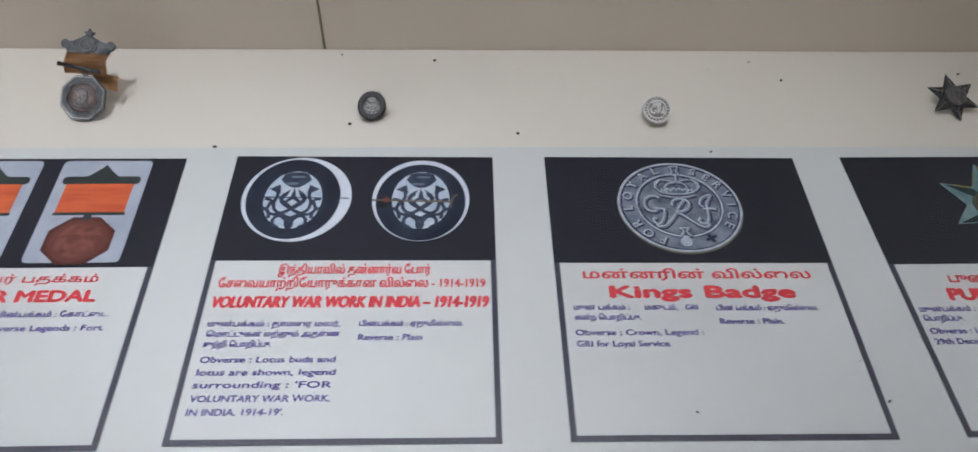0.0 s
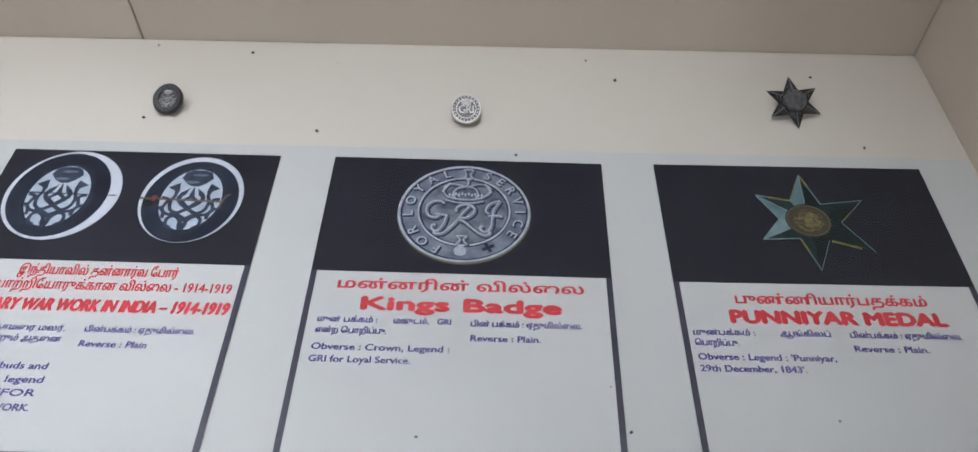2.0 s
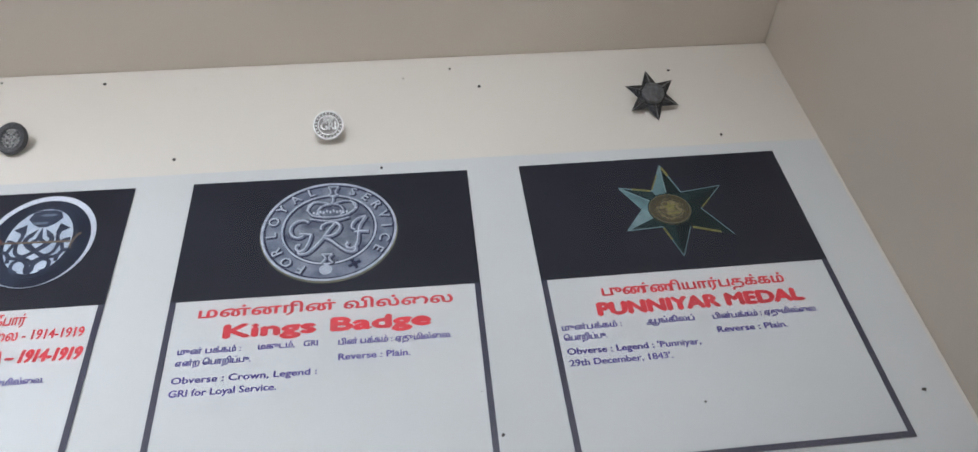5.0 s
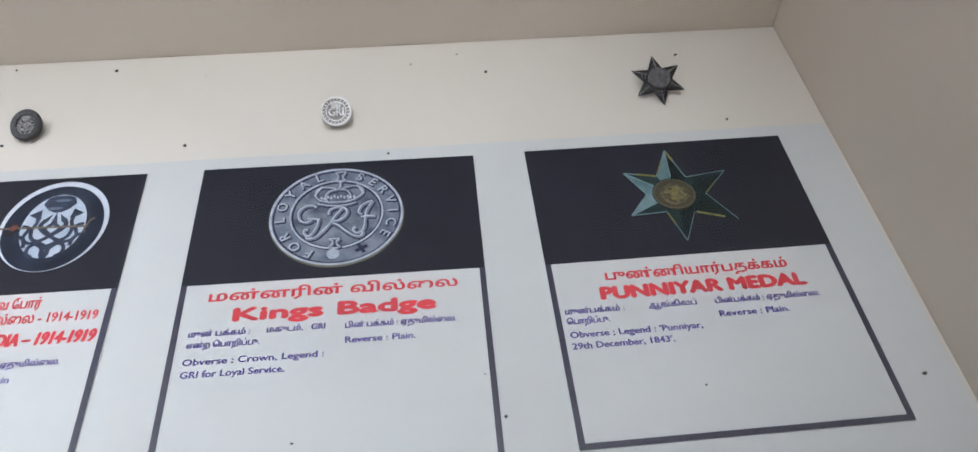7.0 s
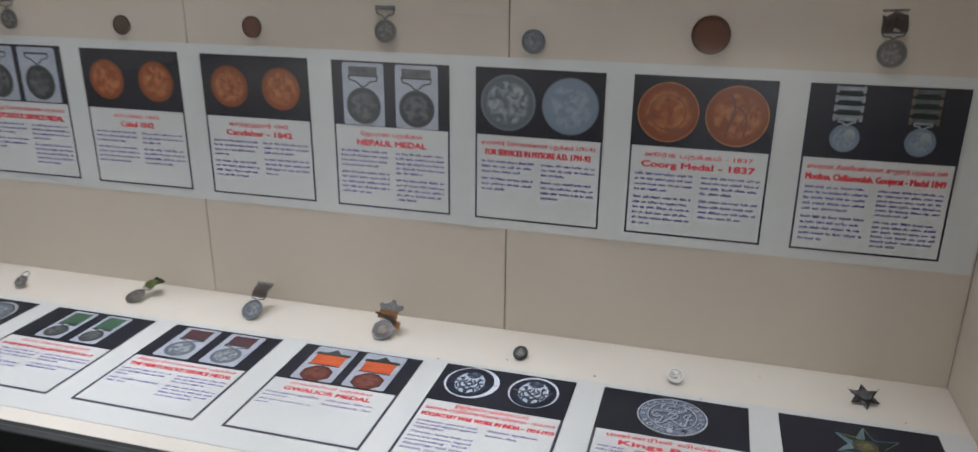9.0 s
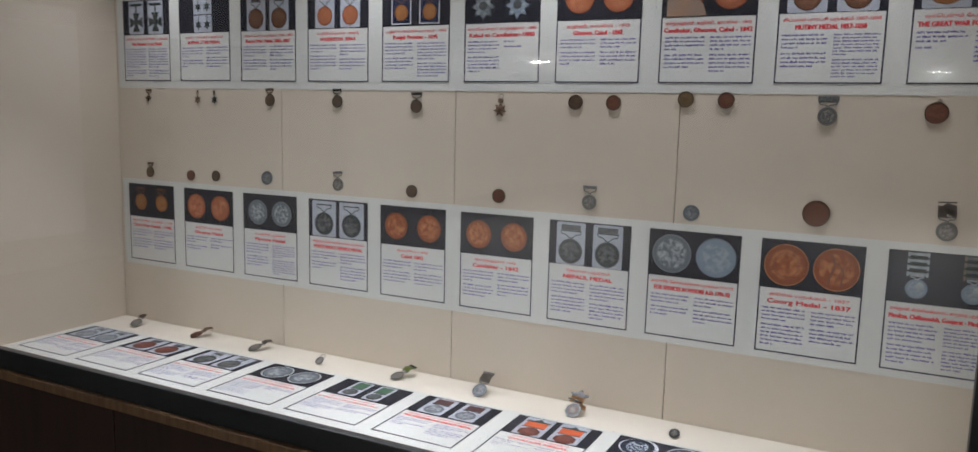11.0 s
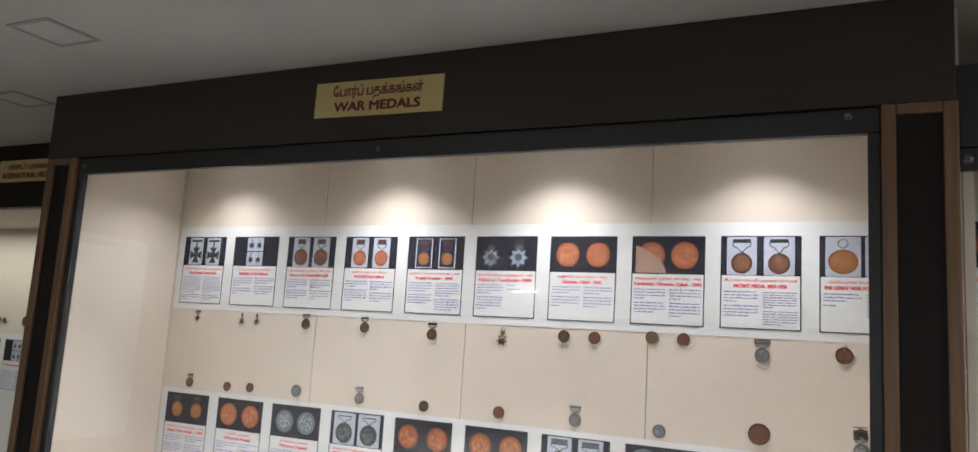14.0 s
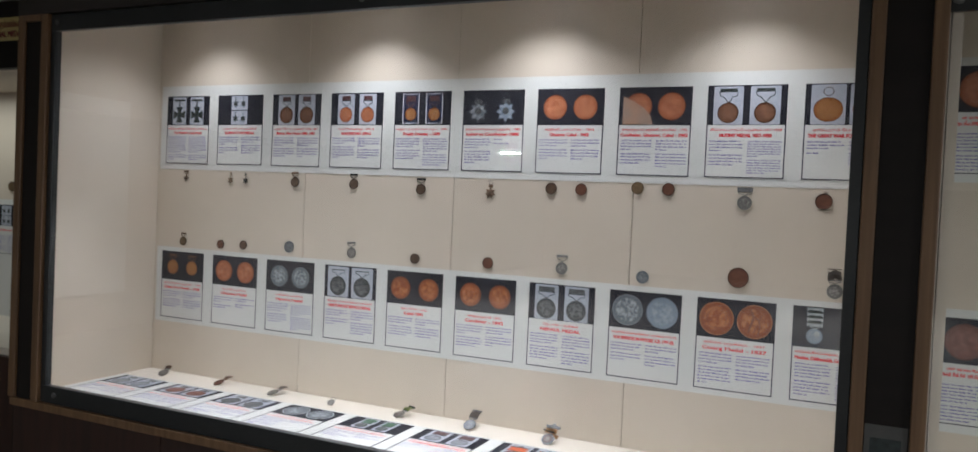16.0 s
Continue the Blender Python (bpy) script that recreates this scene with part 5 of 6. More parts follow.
def medal(matrix, label, parts, group="mounted medals", name="medal"):
    """parts: a list of (kind, values); v runs up the medal, the disc's middle is the origin."""
    o = thing(name, label, "medal", matrix, group)
    for kind, *a in parts:
        if kind == "disc":
            r, mat = a[:2]
            part("disc", coin_mesh(r), M[mat], o, "", None, False)
        elif kind == "oct":
            r, mat = a
            bm = slab(ring_points(0, 0, r, r, 8, radians(22.5)), 0, 0.0032)
            bmesh.ops.bevel(bm, geom=[e for e in bm.edges], offset=0.0006, segments=1, affect="EDGES")
            part("disc", bm, M[mat], o, "eight-sided silver disc")
            part("inner_ring", washer(0, 0, r * 0.66, r * 0.66, 0.001, 0.0032, 0.0039, 32), M["greymetal"], o)
            part("boss", lathe([(r * 0.6, 0.0032), (r * 0.55, 0.0037), (r * 0.3, 0.0041), (0, 0.0042)], 28), M["brooch_field"], o, "worn round field")
            bm = bmesh.new()
            for k in range(8):
                q = radians(45 * k)
                slab([(r * 0.86 * math.cos(q), r * 0.86 * math.sin(q)), (r * 0.7 * math.cos(q + 0.28), r * 0.7 * math.sin(q + 0.28)), (r * 0.7 * math.cos(q - 0.28), r * 0.7 * math.sin(q - 0.28))][::-1], 0.0032, 0.0038, bm)
            part("leaf_relief", bm, M["struck_dark"], o)
            part("edge_line", tube([(r * 0.93 * math.cos(radians(22.5 + 45 * k)), r * 0.93 * math.sin(radians(22.5 + 45 * k)), 0.0033) for k in range(8)], 0.00028, True, 6), M["bright"], o, "thin bright line round the edge")
            bm = slab([(r * u, r * v) for u, v in ((-0.16, -0.42), (0.3, -0.38), (0.2, -0.12), (0.3, 0.0), (0.22, 0.2), (0.24, 0.34), (0.02, 0.44), (-0.24, 0.36), (-0.2, 0.1), (-0.12, -0.08), (-0.36, -0.3))], 0.0036, 0.0048)
            part("field_relief", bm, M["silver"], o, "worn raised shape in the field")
        elif kind == "star":
            R, r, n, mat = a[:4]
            bm = bmesh.new()
            out = star_outline(0, 0, R, r, n, a[4] if len(a) > 4 else 90)
            rim = [bm.verts.new((x, y, 0.001)) for x, y in out]
            top, low = bm.verts.new((0, 0, 0.006)), bm.verts.new((0, 0, 0))
            for k in range(len(rim)):
                k2 = (k + 1) % len(rim)
                bm.faces.new((rim[k], rim[k2], top))
                bm.faces.new((rim[k2], rim[k], low))
            part("star", bm, M[mat], o)
            if R > 0.022:
                turn0 = a[4]
                for k in range(n):
                    q = radians(turn0 + 360 / n * k)
                    e, f = Vector((math.cos(q), math.sin(q), 0)), Vector((-math.sin(q), math.cos(q), 0))
                    top_z = lambda t: 0.006 - 0.005 * t
                    bm = tube([e * R * t + Vector((0, 0, top_z(t) + 0.0001)) for t in (0.42, 0.95)], 0.0004, sides=6)
                    for s in (-1, 1):
                        for t in (0.5, 0.62):
                            tube([e * R * t + Vector((0, 0, top_z(t))), e * R * (t - 0.07) + f * s * R * 0.1 * (1.35 - t) * 1.8 + Vector((0, 0, top_z(t) - 0.0013))], 0.00025, sides=6, bm=bm)
                    # ribs coloured paler than the star, in place of highlights on its facets
                    part("arm_veins", bm, M["silver"], o, "raised ribs along the arm, paler for highlights")
                part("boss", lathe([(r * 0.72, 0.002), (r * 0.74, 0.0062), (r * 0.66, 0.0068), (r * 0.62, 0.0065), (0, 0.0066)], 28), M["greymetal"], o, "flat worn round boss")
            else:
                part("boss", lathe([(r * 0.5, 0.003), (r * 0.5, 0.0052), (r * 0.4, 0.0062), (0, 0.0064)], 24), M[a[5] if len(a) > 5 else mat], o)
        elif kind == "ring":
            r, y, mat = a
            part("ring", tube([(r * math.cos(k * math.pi / 10), y + r * math.sin(k * math.pi / 10), 0.0015) for k in range(20)], 0.0009, True), M[mat], o)
        elif kind == "yoke":
            w, y0, y1, mat = a
            bm = tube([(-w / 2, y1, 0.0015), (w / 2, y1, 0.0015)], 0.0014)
            for s in (-1, 1):
                tube([(s * w / 2, y1, 0.0015), (s * w * 0.42, y1 - (y1 - y0) * 0.5, 0.0015), (s * w * 0.15, y1 - (y1 - y0) * 0.6, 0.0015), (0, y0, 0.0015)], 0.0012, bm=bm)
            part("suspender", bm, M[mat], o)
        elif kind == "bar":
            w, y0, y1, mat = a
            part("clasp_bar", box(-w / 2, w / 2, y0, y1, 0, 0.003, 0.0007), M[mat], o)
        elif kind == "ribbon":
            w, y0, y1, mat = a
            bm = bmesh.new()
            rows = [[bm.verts.new((w * (u - 0.5) * (1 + 0.03 * math.sin(9 * v)), y0 + (y1 - y0) * v, 0.0012 + 0.0034 * math.sin(math.pi * v) ** 2 + 0.0012 * math.sin(7 * u + 5 * v))) for u in [i / 6 for i in range(7)]] for v in [i / 6 for i in range(7)]]
            for p, q in zip(rows, rows[1:]):
                for k in range(6):
                    bm.faces.new((p[k], p[k + 1], q[k + 1], q[k]))
            bmesh.ops.solidify(bm, geom=bm.faces[:], thickness=0.0006)
            part("ribbon", bm, M[mat], o)
        elif kind == "rod":
            x0, y0, x1, y1, mat = a
            bm = tube([(x0, y0, 0.0062), (x1, y1, 0.0062)], 0.0017, sides=12)
            for px, py in ((x0, y0), (x1, y1)):
                bmesh.ops.create_uvsphere(bm, u_segments=10, v_segments=6, radius=0.0021, matrix=Matrix.Translation((px, py, 0.0062)))
            part("hanger_bar", bm, M[mat], o, "dark slanting hanger bar", None, True)
        elif kind == "fold":
            w, y0, y1, mat = a
            bm = bmesh.new()
            rows = [[bm.verts.new((0.004 + w * u, y0 + (y1 - y0) * v - 0.004 * u, -0.004 + 0.0015 * math.sin(6 * u + 3 * v))) for u in [i / 5 for i in range(6)]] for v in [i / 4 for i in range(5)]]
            for p, q in zip(rows, rows[1:]):
                for k in range(5):
                    bm.faces.new((p[k], p[k + 1], q[k + 1], q[k]))
            bmesh.ops.solidify(bm, geom=bm.faces[:], thickness=0.0006)
            part("ribbon_fold", bm, M[mat], o)
        elif kind == "brooch":
            w, y, mat = a
            bm = slab(rounded(-w * 0.42, w * 0.42, y, y + 0.006, 0.002), 0, 0.003)
            for s in (-1, 1):
                slab(ring_points(s * w * 0.44, y + 0.007, 0.0036, 0.004, 12), 0, 0.0036, bm)
            slab(ring_points(0, y + 0.007, 0.0085, 0.008, 20), 0, 0.004, bm)
            slab(star_outline(0, y + 0.0165, 0.0048, 0.0024, 5), 0, 0.003, bm)
            for s in (-1, 1):
                slab([(s * q, v) for q, v in ((0.006, y + 0.004), (0.019, y + 0.0035), (0.021, y + 0.0075), (0.012, y + 0.010), (0.006, y + 0.013))][::s], 0, 0.0034, bm)
            part("brooch", bm, M["steel_cast"], o, "cast grey brooch with leaf ends")
            part("brooch_relief", washer(0, y + 0.007, 0.0064, 0.006, 0.0012, 0.004, 0.0049, 20), M["silver"], o)
        elif kind == "badge":
            rx, ry, mat, inner = a
            part("rim", lathe([(0.0118, 0), (0.0118, 0.002), (0.0105, 0.0035), (0.0075, 0.003), (0.0068, 0.0016), (0, 0.0016)], 36, rx / 0.0118, ry / 0.0118), M[mat], o)
            part("tracery", lattice(0, 0, rx * 0.56, ry * 0.56, 0.0016, 0.0026), M[inner], o, "pierced lotus tracery")
        elif kind == "crest":
            r, mat = a
            part("legend_ring", washer(0, 0, r * 0.98, r * 0.98, r * 0.1, 0.003, 0.0036, 36), M[mat], o)
            part("inner_ring", washer(0, 0, r * 0.68, r * 0.68, r * 0.07, 0.0024, 0.0034, 32), M[mat], o)
            bm = joined([(letters("GRI", r * 0.95, r * 0.55, 0.06, centre=True), pose(0, -r * 0.3, 0.0031))])
            slab([(-r * 0.3, r * 0.24), (r * 0.3, r * 0.24), (r * 0.34, r * 0.5), (0, r * 0.6), (-r * 0.34, r * 0.5)], 0.0024, 0.0033, bm)
            part("monogram", bm, M[mat], o, "raised monogram and crown")
            bm = bmesh.new()
            for k in range(22):
                q = math.pi * 2 * k / 22
                stroke([(r * 0.73 * math.cos(q), r * 0.73 * math.sin(q)), (r * 0.85 * math.cos(q), r * 0.85 * math.sin(q))], r * 0.07, 0.0024, 0.0034, bm)
            part("legend", bm, M[mat], o)
        elif kind == "pin":
            part("pin", tube([(0, 0, 0), (0, 0, -a[0])], 0.0012), M["greymetal"], o, "steel mounting pin")
    return o


def on_wall(x, z, stand=0.0012, turn=0.0):
    return pose(x, WALL_Y - stand, z, 90) @ pose(0, 0, 0, -4, 0, turn)


PIN = ("pin", 0.0011)
bar_medal = lambda r, mat, w, up, bar: [("disc", r, mat), ("yoke", w, r, r + up, bar), ("bar", w * 1.08, r + up, r + up + 0.0055, bar), PIN]
UP = [
    (-1.316, 1.514, "bronze cross medal on a bar", [("star", 0.0155, 0.008, 4, "bronze", 90), ("yoke", 0.022, 0.014, 0.022, "bronzebar"), ("bar", 0.025, 0.022, 0.027, "bronzebar"), PIN], 0),
    (-1.101, 1.511, "small dark star medal with a ring", [("star", 0.0155, 0.0075, 6, "bronzebar", 90), ("ring", 0.004, 0.019, "bronzebar"), ("bar", 0.006, 0.022, 0.028, "bronzebar"), PIN], 0),
    (-1.031, 1.511, "small dark star medal with a ring", [("star", 0.0155, 0.0075, 6, "blackmetal", 90), ("ring", 0.004, 0.019, "blackmetal"), ("bar", 0.006, 0.022, 0.028, "blackmetal"), PIN], 4),
    (-0.811, 1.513, "round bronze medal on a bar, hanging askew", bar_medal(0.0175, "bronze", 0.028, 0.012, "bronzebar"), 4),
    (-0.567, 1.513, "round bronze medal on a dark bar", bar_medal(0.0175, "bronze", 0.028, 0.012, "blackmetal"), 3),
    (-0.309, 1.504, "round bronze medal on a dark clasp", bar_medal(0.0175, "bronze", 0.030, 0.013, "blackmetal"), 0),
    (-0.063, 1.500, "dark bronze star badge with crown and ring", [("star", 0.0195, 0.011, 7, "bronzebar", 90, "bronze"), ("bar", 0.014, 0.017, 0.027, "bronzebar"), ("ring", 0.006, 0.033, "greymetal"), PIN], -3),
    (0.137, 1.521, "plain brown copper medal disc", [("disc", 0.018, "bronze"), PIN], 0),
    (0.231, 1.521, "plain brown copper medal disc", [("disc", 0.018, "copper"), PIN], 10),
    (0.399, 1.531, "plain brown bronze medal disc", [("disc", 0.018, "brass"), PIN], 5),
    (0.487, 1.530, "plain brown copper medal disc", [("disc", 0.018, "copper"), PIN], 20),
    (0.694, 1.500, "large silver medal with a wide clasp bar", [("disc", 0.0195, "silver"), ("yoke", 0.036, 0.019, 0.030, "greymetal"), ("bar", 0.041, 0.030, 0.042, "greymetal"), PIN], 0),
    (0.892, 1.511, "dark brown medal disc with a small loop", [("disc", 0.0215, "copper"), ("ring", 0.003, 0.0235, "bronzebar"), PIN], -8),
    (0.986, 1.503, "dull brass medal disc hung from a ring", [("disc", 0.0225, "brass"), ("ring", 0.0065, 0.029, "bronzebar"), PIN], 0),
]
MID = [
    (-1.319, 1.276, "small brass medal on a bar", bar_medal(0.0165, "brass", 0.024, 0.010, "bronzebar"), 0),
    (-1.137, 1.275, "small brown copper disc", [("disc", 0.0165, "copper"), PIN], 0),
    (-1.031, 1.279, "small brown bronze disc", [("disc", 0.0165, "bronze"), PIN], 9),
    (-0.826, 1.285, "blue-grey silver medal disc", [("disc", 0.0205, "bluesilver"), PIN], 0),
    (-0.565, 1.281, "silver medal with a scrolled suspender", bar_medal(0.018, "silver", 0.030, 0.014, "greymetal"), 5),
    (-0.320, 1.278, "small brown copper medal disc", [("disc", 0.0172, "bronze"), PIN], 0),
    (-0.060, 1.283, "small brown copper medal disc", [("disc", 0.0182, "copper"), PIN], 14),
    (0.182, 1.284, "silver medal with a scrolled suspender and clasp", bar_medal(0.0185, "silver", 0.032, 0.016, "greymetal"), 0),
    (0.426, 1.277, "blue-grey silver medal disc", [("disc", 0.0185, "bluesilver"), PIN], 0),
    (0.688, 1.296, "large reddish copper medal disc", [("disc", 0.0278, "copper"), PIN], 0),
    (0.930, 1.279, "silver medal hung from a faded grey ribbon", [("disc", 0.0195, "silver"), ("yoke", 0.030, 0.019, 0.028, "greymetal"), ("ribbon", 0.033, 0.028, 0.060, "ribbon_grey"), ("bar", 0.034, 0.056, 0.060, "ribbon_grey"), PIN], 3),
]
for x, z, label, parts, turn in UP + MID:
    medal(on_wall(x, z, turn=turn), label + " pinned to the wall", parts)


def on_shelf(x, y, z, tilt, turn=0.0):
    return pose(x, y, z, tilt, 0, turn)


SHELF_MEDALS = [
    (-1.316, 0.57, 0.790, 24, 10, "tarnished silver medal with a short dark ribbon", [("disc", 0.0185, "silver"), ("yoke", 0.024, 0.018, 0.026, "greymetal"), ("ribbon", 0.024, 0.026, 0.046, "ribbon_brown"), ("pin", 0.014)]),
    (-1.055, 0.575, 0.788, 18, -22, "brown copper medal with a faded ribbon", [("disc", 0.019, "copper"), ("yoke", 0.024, 0.018, 0.025, "bronzebar"), ("ribbon", 0.026, 0.025, 0.052, "ribbon_brown"), ("pin", 0.014)]),
    (-0.808, 0.567, 0.788, 16, -26, "grey silver medal with a grey ribbon", [("disc", 0.020, "silver"), ("yoke", 0.024, 0.019, 0.026, "greymetal"), ("ribbon", 0.028, 0.026, 0.052, "ribbon_grey"), ("pin", 0.014)]),
    (-0.560, 0.556, 0.792, 32, 0, "small oval silver badge with a ring", [("disc", 0.0125, "silver"), ("ring", 0.008, 0.015, "greymetal"), ("pin", 0.012)]),
    (-0.309, 0.568, 0.788, 17, -24, "silver medal with a green and yellow ribbon", [("disc", 0.0185, "silver"), ("yoke", 0.024, 0.018, 0.026, "greymetal"), ("ribbon", 0.030, 0.026, 0.052, "ribbon_green"), ("bar", 0.03, 0.05, 0.056, "blackmetal"), ("pin", 0.014)]),
    (-0.060, 0.566, 0.794, 36, -5, "blue-grey silver medal hung from a grey-brown ribbon", [("disc", 0.0195, "bluesilver"), ("yoke", 0.028, 0.019, 0.027, "greymetal"), ("ribbon", 0.031, 0.027, 0.055, "ribbon_grey"), ("bar", 0.034, 0.053, 0.058, "greymetal"), ("pin", 0.016)]),
    (0.194, 0.561, 0.7925, 38, -6, "octagonal silver medal on a frayed tan ribbon", [("oct", 0.0205, "bluesilver"), ("ring", 0.0028, 0.0222, "greymetal"), ("rod", -0.021, 0.0272, 0.013, 0.0222, "blackmetal"), ("ribbon", 0.0365, 0.0205, 0.0425, "ribbon_tan"), ("fold", 0.022, 0.0125, 0.025, "ribbon_tan"), ("brooch", 0.044, 0.0385, "greymetal"), ("pin", 0.014)]),
    (0.438, 0.556, 0.788, 26, 0, "small black oval badge with pierced silver lotus tracery", [("badge", 0.0122, 0.0136, "darkcast", "silver"), ("pin", 0.008)]),
    (0.685, 0.549, 0.790, 30, 0, "small round bright silver badge with raised lettering", [("disc", 0.0125, "badge_field"), ("crest", 0.0125, "bright"), ("pin", 0.010)]),
    (0.958, 0.568, 0.7885, 22, 0, "dark six-pointed metal star medal", [("star", 0.0245, 0.0128, 6, "blackmetal", 35, "blackmetal"), ("pin", 0.008)]),
]
for x, y, z, tilt, turn, label, parts in SHELF_MEDALS:
    medal(on_shelf(x, y, z, tilt, turn), label + " on the shelf", parts, "medals on the shelf")

# ---- specks on the shelf ----
rng = random.Random(5)
spots = [(0.404, 0.638), (0.491, 0.63), (0.569, 0.618), (0.747, 0.618), (0.789, 0.629), (0.813, 0.602), (0.419, 0.542), (0.564, 0.53), (0.726, 0.506), (0.31, 0.514), (0.986, 0.612), (1.008, 0.524)]
spots += [(rng.uniform(XL + 0.05, 0.1), rng.uniform(0.53, 0.64)) for _ in range(9)] + [(0.784, 0.302), (0.665, 0.266), (0.794, 0.272), (0.922, 0.282), (1.064, 0.278)]
bm = bmesh.new()
for x, y in spots:
    r = rng.uniform(0.0006, 0.0017)
    pts = [(x + r * rng.uniform(0.6, 1.3) * math.cos(k * math.pi / 3), y + r * rng.uniform(0.5, 1.1) * math.sin(k * math.pi / 3)) for k in range(6)]
    slab(pts, SHELF_Z + 0.0001, SHELF_Z + (0.0024 if y < 0.513 else 0.0011), bm)
tagged(part("debris", bm, M["speck"]), "scattered dark specks and pin holes on the shelf", "debris", kind="stuff")


# ---- signs ----
def sign(m, w, h, tamil, english, label):
    s = thing("sign_board", label, "sign", m, "case signs")
    part("sheet", box(0, w, 0, h, 0, 0.004, 0.0008), M["cream_sign"], s)
    part("tamil_lettering", letters(tamil, w * 0.70, h * 0.27, 0.045), M["maroon"], s, "", pose(w * 0.15, h * 0.58, 0.0046))
    part("english_lettering", letters(english, w * (0.67 if len(english) < 12 else 0.84), h * 0.26, 0.085), M["maroon"], s, "", pose(w * (0.165 if len(english) < 12 else 0.08), h * 0.16, 0.0046))


sign(pose(-0.399, 0.0798, 2.0585, 90) @ pose(0, 0, 0, 0, 0, -0.9), 0.394, 0.0965, "போர்ப் பதக்கங்கள்", "WAR MEDALS", "cream sign with maroon lettering fixed to the fascia")

# ---- notice on the pillar ----
n = thing("notice_sheet", "grey notice sheet with a dark square print stuck on the pillar", "notice", pose(1.0005, 0.0855, 0.972, 90))
part("sheet", box(0, 0.074, 0, 0.105, 0, 0.0006), M["notice"], n)
part("dark_square", box(0.010, 0.064, 0.022, 0.080, 0.0006, 0.001), M["p_black"], n)

# ---- the next case, on the east ----
NX, NW = 1.128, 0.552
piece("next_wall_back", "greenish cream back wall of the next display case", "wall", box(NX, 3.2, NW, NW + 0.02, 0.7, 2.034), M["laminate"])
piece("next_wall_side", "greenish cream side wall of the next display case", "wall", box(NX - 0.018, NX, 0.116, NW, 0.7, 2.034), M["laminate"])
piece("next_wall_end", "side wall of the next display case", "wall", box(3.2, 3.22, 0.11, NW + 0.02, 0.7, 2.034), M["laminate"])
piece("next_shelf", "cream shelf of the next display case", "shelf", box(NX, 3.2, 0.15, NW - 0.001, SHELF_Z - 0.02, SHELF_Z), M["shelf"])
piece("next_top", "board closing the top of the next case", "case top", box(NX, 3.2, 0.13, NW, 2.035, 2.055), M["laminate"])
piece("next_fascia", "dark grey fascia of the next display case", "fascia", box(1.1005, 3.3, 0.098, 0.12, 1.907, 2.068, 0.002), M["metal"])
nf = thing("next_glazing_frame", "dark grey metal frame of the next display case", "window frame", kind="structure")
part("rail", box(1.1035, 3.2, 0.10, 0.115, 1.862, 1.905, 0.002), M["metal"], nf)
part("rail", box(1.1035, 3.2, 0.10, 0.115, 0.782, 0.83, 0.002), M["metal"], nf)
part("bolt", lathe([(0.010, 0), (0.010, 0.003), (0.004, 0.0055), (0, 0.004)], 20), M["steel"], nf, "steel glazing bolt", pose(1.117, 0.10, 1.884, 90))
npane = part("next_glass_pane", box(1.1035, 3.2, 0.104, 0.109, 0.83, 1.861), M["glass"])
tagged(npane, "clear glass front of the next case", "glass", kind="structure")
npane.visible_shadow = False
piece("next_base", "dark wood base of the next case", "cabinet", box(1.1035, 3.3, 0.098, 0.64, 0, 0.757), M["lower"])
for z0, mat in ((1.586, "p_copper"), (0.996, "p_red")):
    tagged(part("backing_sheet", box(NX + 0.01, 3.1, NW - 0.0012, NW - 0.0002, z0 - 0.02, z0 + CH + 0.02), M["strip"]), "long white backing sheet in the next case", "backing sheet")
    for k in range(3):
        rng = random.Random(int(z0 * 1000) + k)
        c = card(pose(1.162 + k * PITCH, NW - 0.0013, z0, 90), lambda c: coins_print(c, mat, 0.043, 0.05), "white card in the next case picturing two brown coins", 0.0026, 0.144)
        part("tamil_heading", bars([(0.02, 0.18, 0.128, 0.006)], rng), M["red"], c, "", pose(0, 0, 0.0011))
        part("english_heading", bars([(0.012, 0.19, 0.113, 0.009)], rng), M["red"], c, "", pose(0, 0, 0.0011))
        small_print(c, rng, 6, 6, 5, 5)
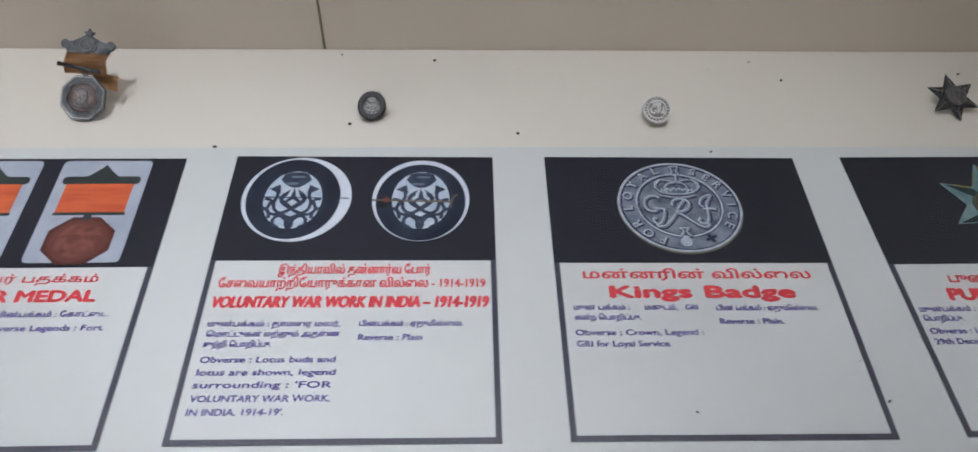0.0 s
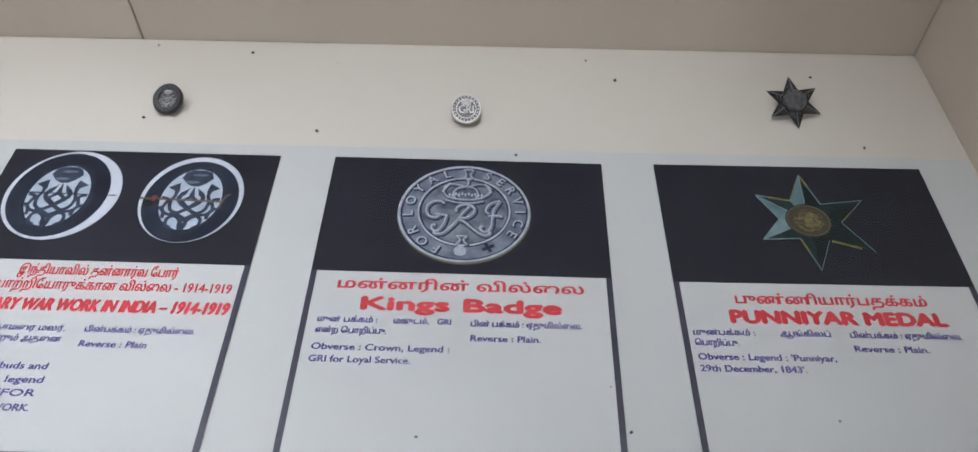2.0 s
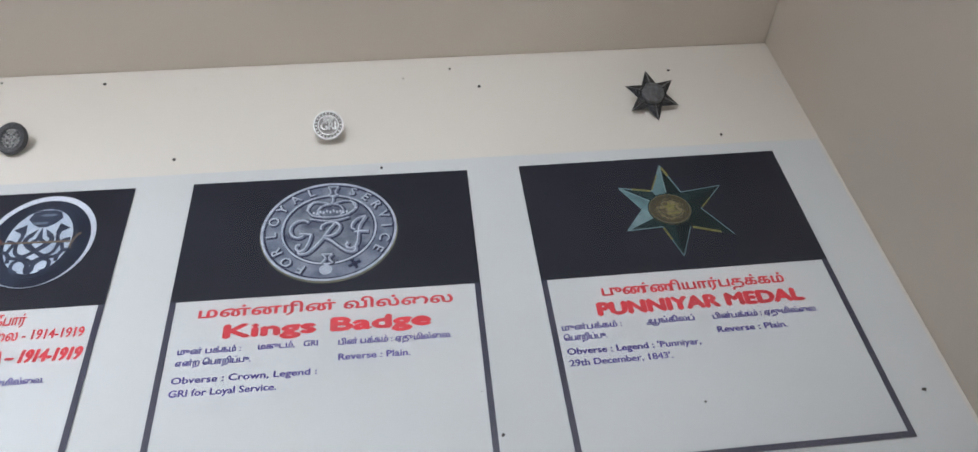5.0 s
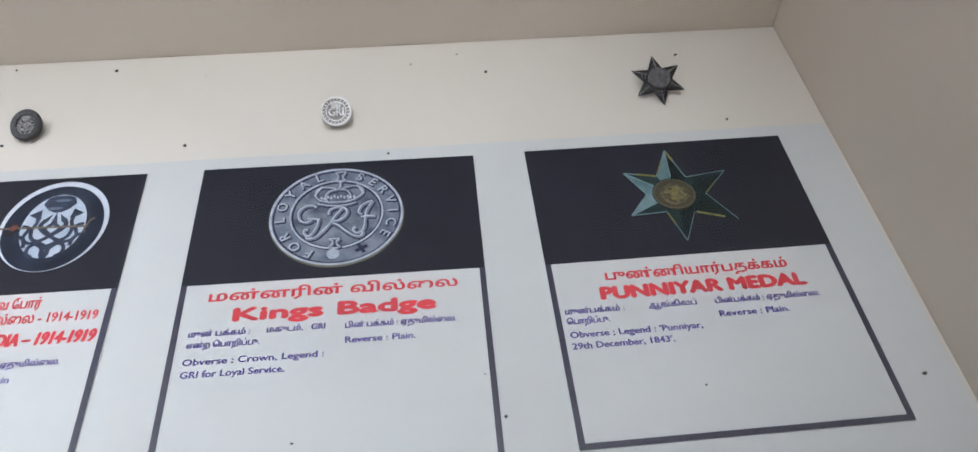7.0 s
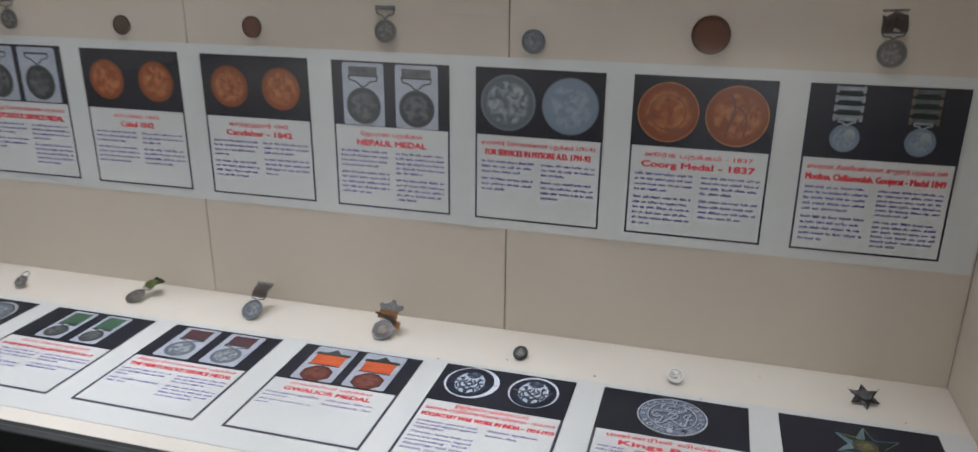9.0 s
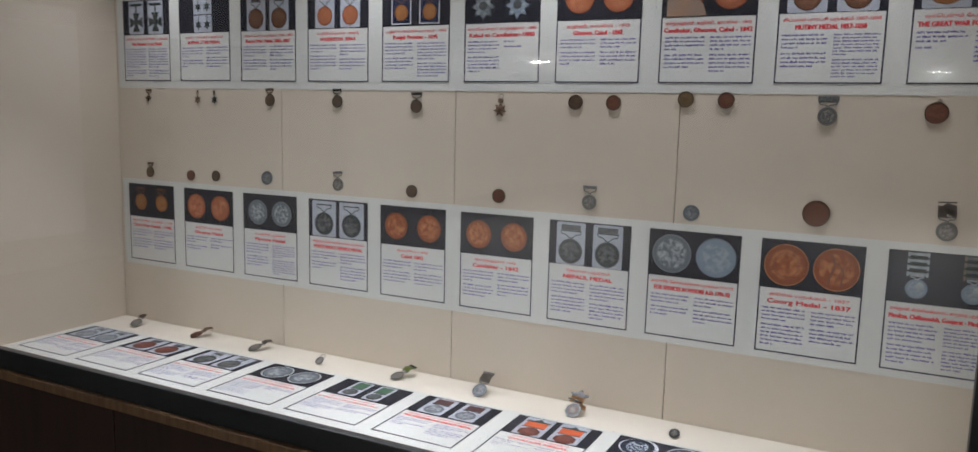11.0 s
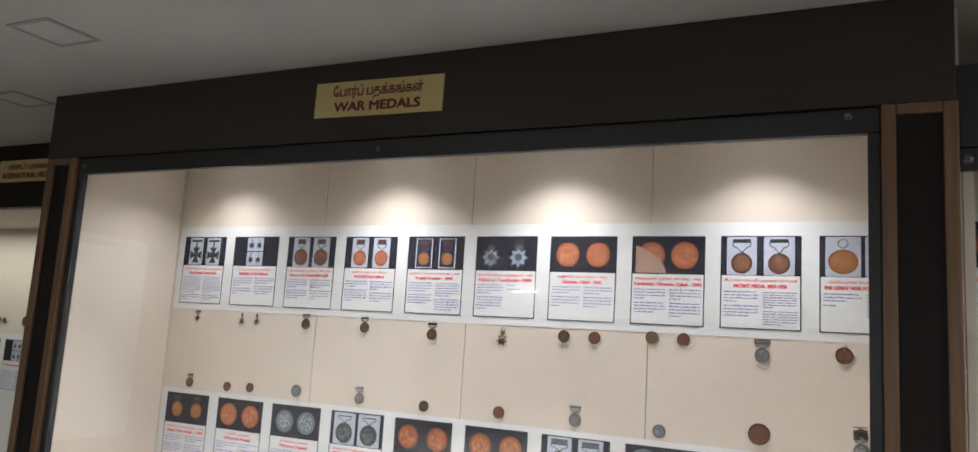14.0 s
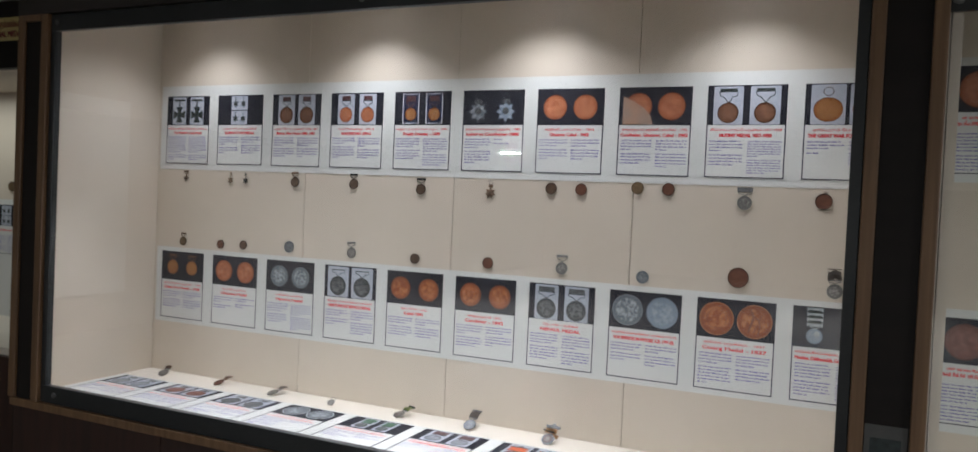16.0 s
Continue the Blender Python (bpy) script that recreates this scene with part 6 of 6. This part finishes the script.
for x, z in ((1.29, 1.505), (1.29, 1.285)):
    medal(pose(x, NW - 0.0012, z, 86), "dark bronze disc pinned in the next case", [("disc", 0.024, "bronze"), PIN])

# ---- the case further back, on the west ----
WY = 0.55
piece("far_fascia", "dark brown fascia of the case further back", "fascia", box(-3.9, -1.508, WY, WY + 0.03, 1.935, CEIL), M["darkbrown"])
sign(pose(-2.47, WY - 0.0005, 2.045, 90), 0.396, 0.095, "பன்னாட்டு பதக்கங்கள்", "INTERNATIONAL MEDALS", "cream sign with maroon lettering on the farther fascia")
piece("far_wall_back", "cream back wall of the case further back", "wall", box(-3.9, -1.5, 1.1, 1.12, 0.6, CEIL), M["laminate"])
piece("far_wall_side", "cream side wall of the case further back", "wall", box(-1.53, -1.507, WY + 0.031, 1.1, 0.6, 1.934), M["laminate"])
piece("far_shelf", "cream shelf of the case further back", "shelf", box(-3.9, -1.531, WY + 0.02, 1.099, SHELF_Z - 0.03, SHELF_Z), M["shelf"])
piece("far_top", "board closing the top of the case further back", "case top", box(-3.9, -1.531, WY + 0.031, 1.099, 1.93, 1.95), M["laminate"])
piece("far_end", "end wall of the case further back", "wall", box(-3.92, -3.9, WY, 1.12, 0, CEIL), M["laminate"])
piece("far_base", "dark wood base of the case further back", "cabinet", box(-3.9, -1.508, WY, 1.1, 0, SHELF_Z - 0.031), M["lower"])
tagged(part("backing_sheet", box(-3.8, -1.56, 1.098, 1.0995, 0.78, 1.38), M["strip"]), "white backing sheet in the farther case", "backing sheet")
for k in range(7):
    rng = random.Random(900 + k)
    c = card(pose(-3.34 + k * PITCH, 1.0975, 1.10, 90), photo_four_stars if k % 2 else photo_cross, "white information card in the case further back", 0.0026, 0.144)
    part("english_heading", bars([(0.012, 0.19, 0.118, 0.009)], rng), M["red"], c, "", pose(0, 0, 0.0011))
    small_print(c, rng, 6, 6, 5, 5)
for x, r in ((-2.95, 0.026), (-3.12, 0.014), (-3.16, 0.014), (-2.7, 0.02)):
    medal(pose(x, 1.094, 1.448, 90), "dull bronze disc pinned in the case further back", [("disc", r, "brass"), PIN])
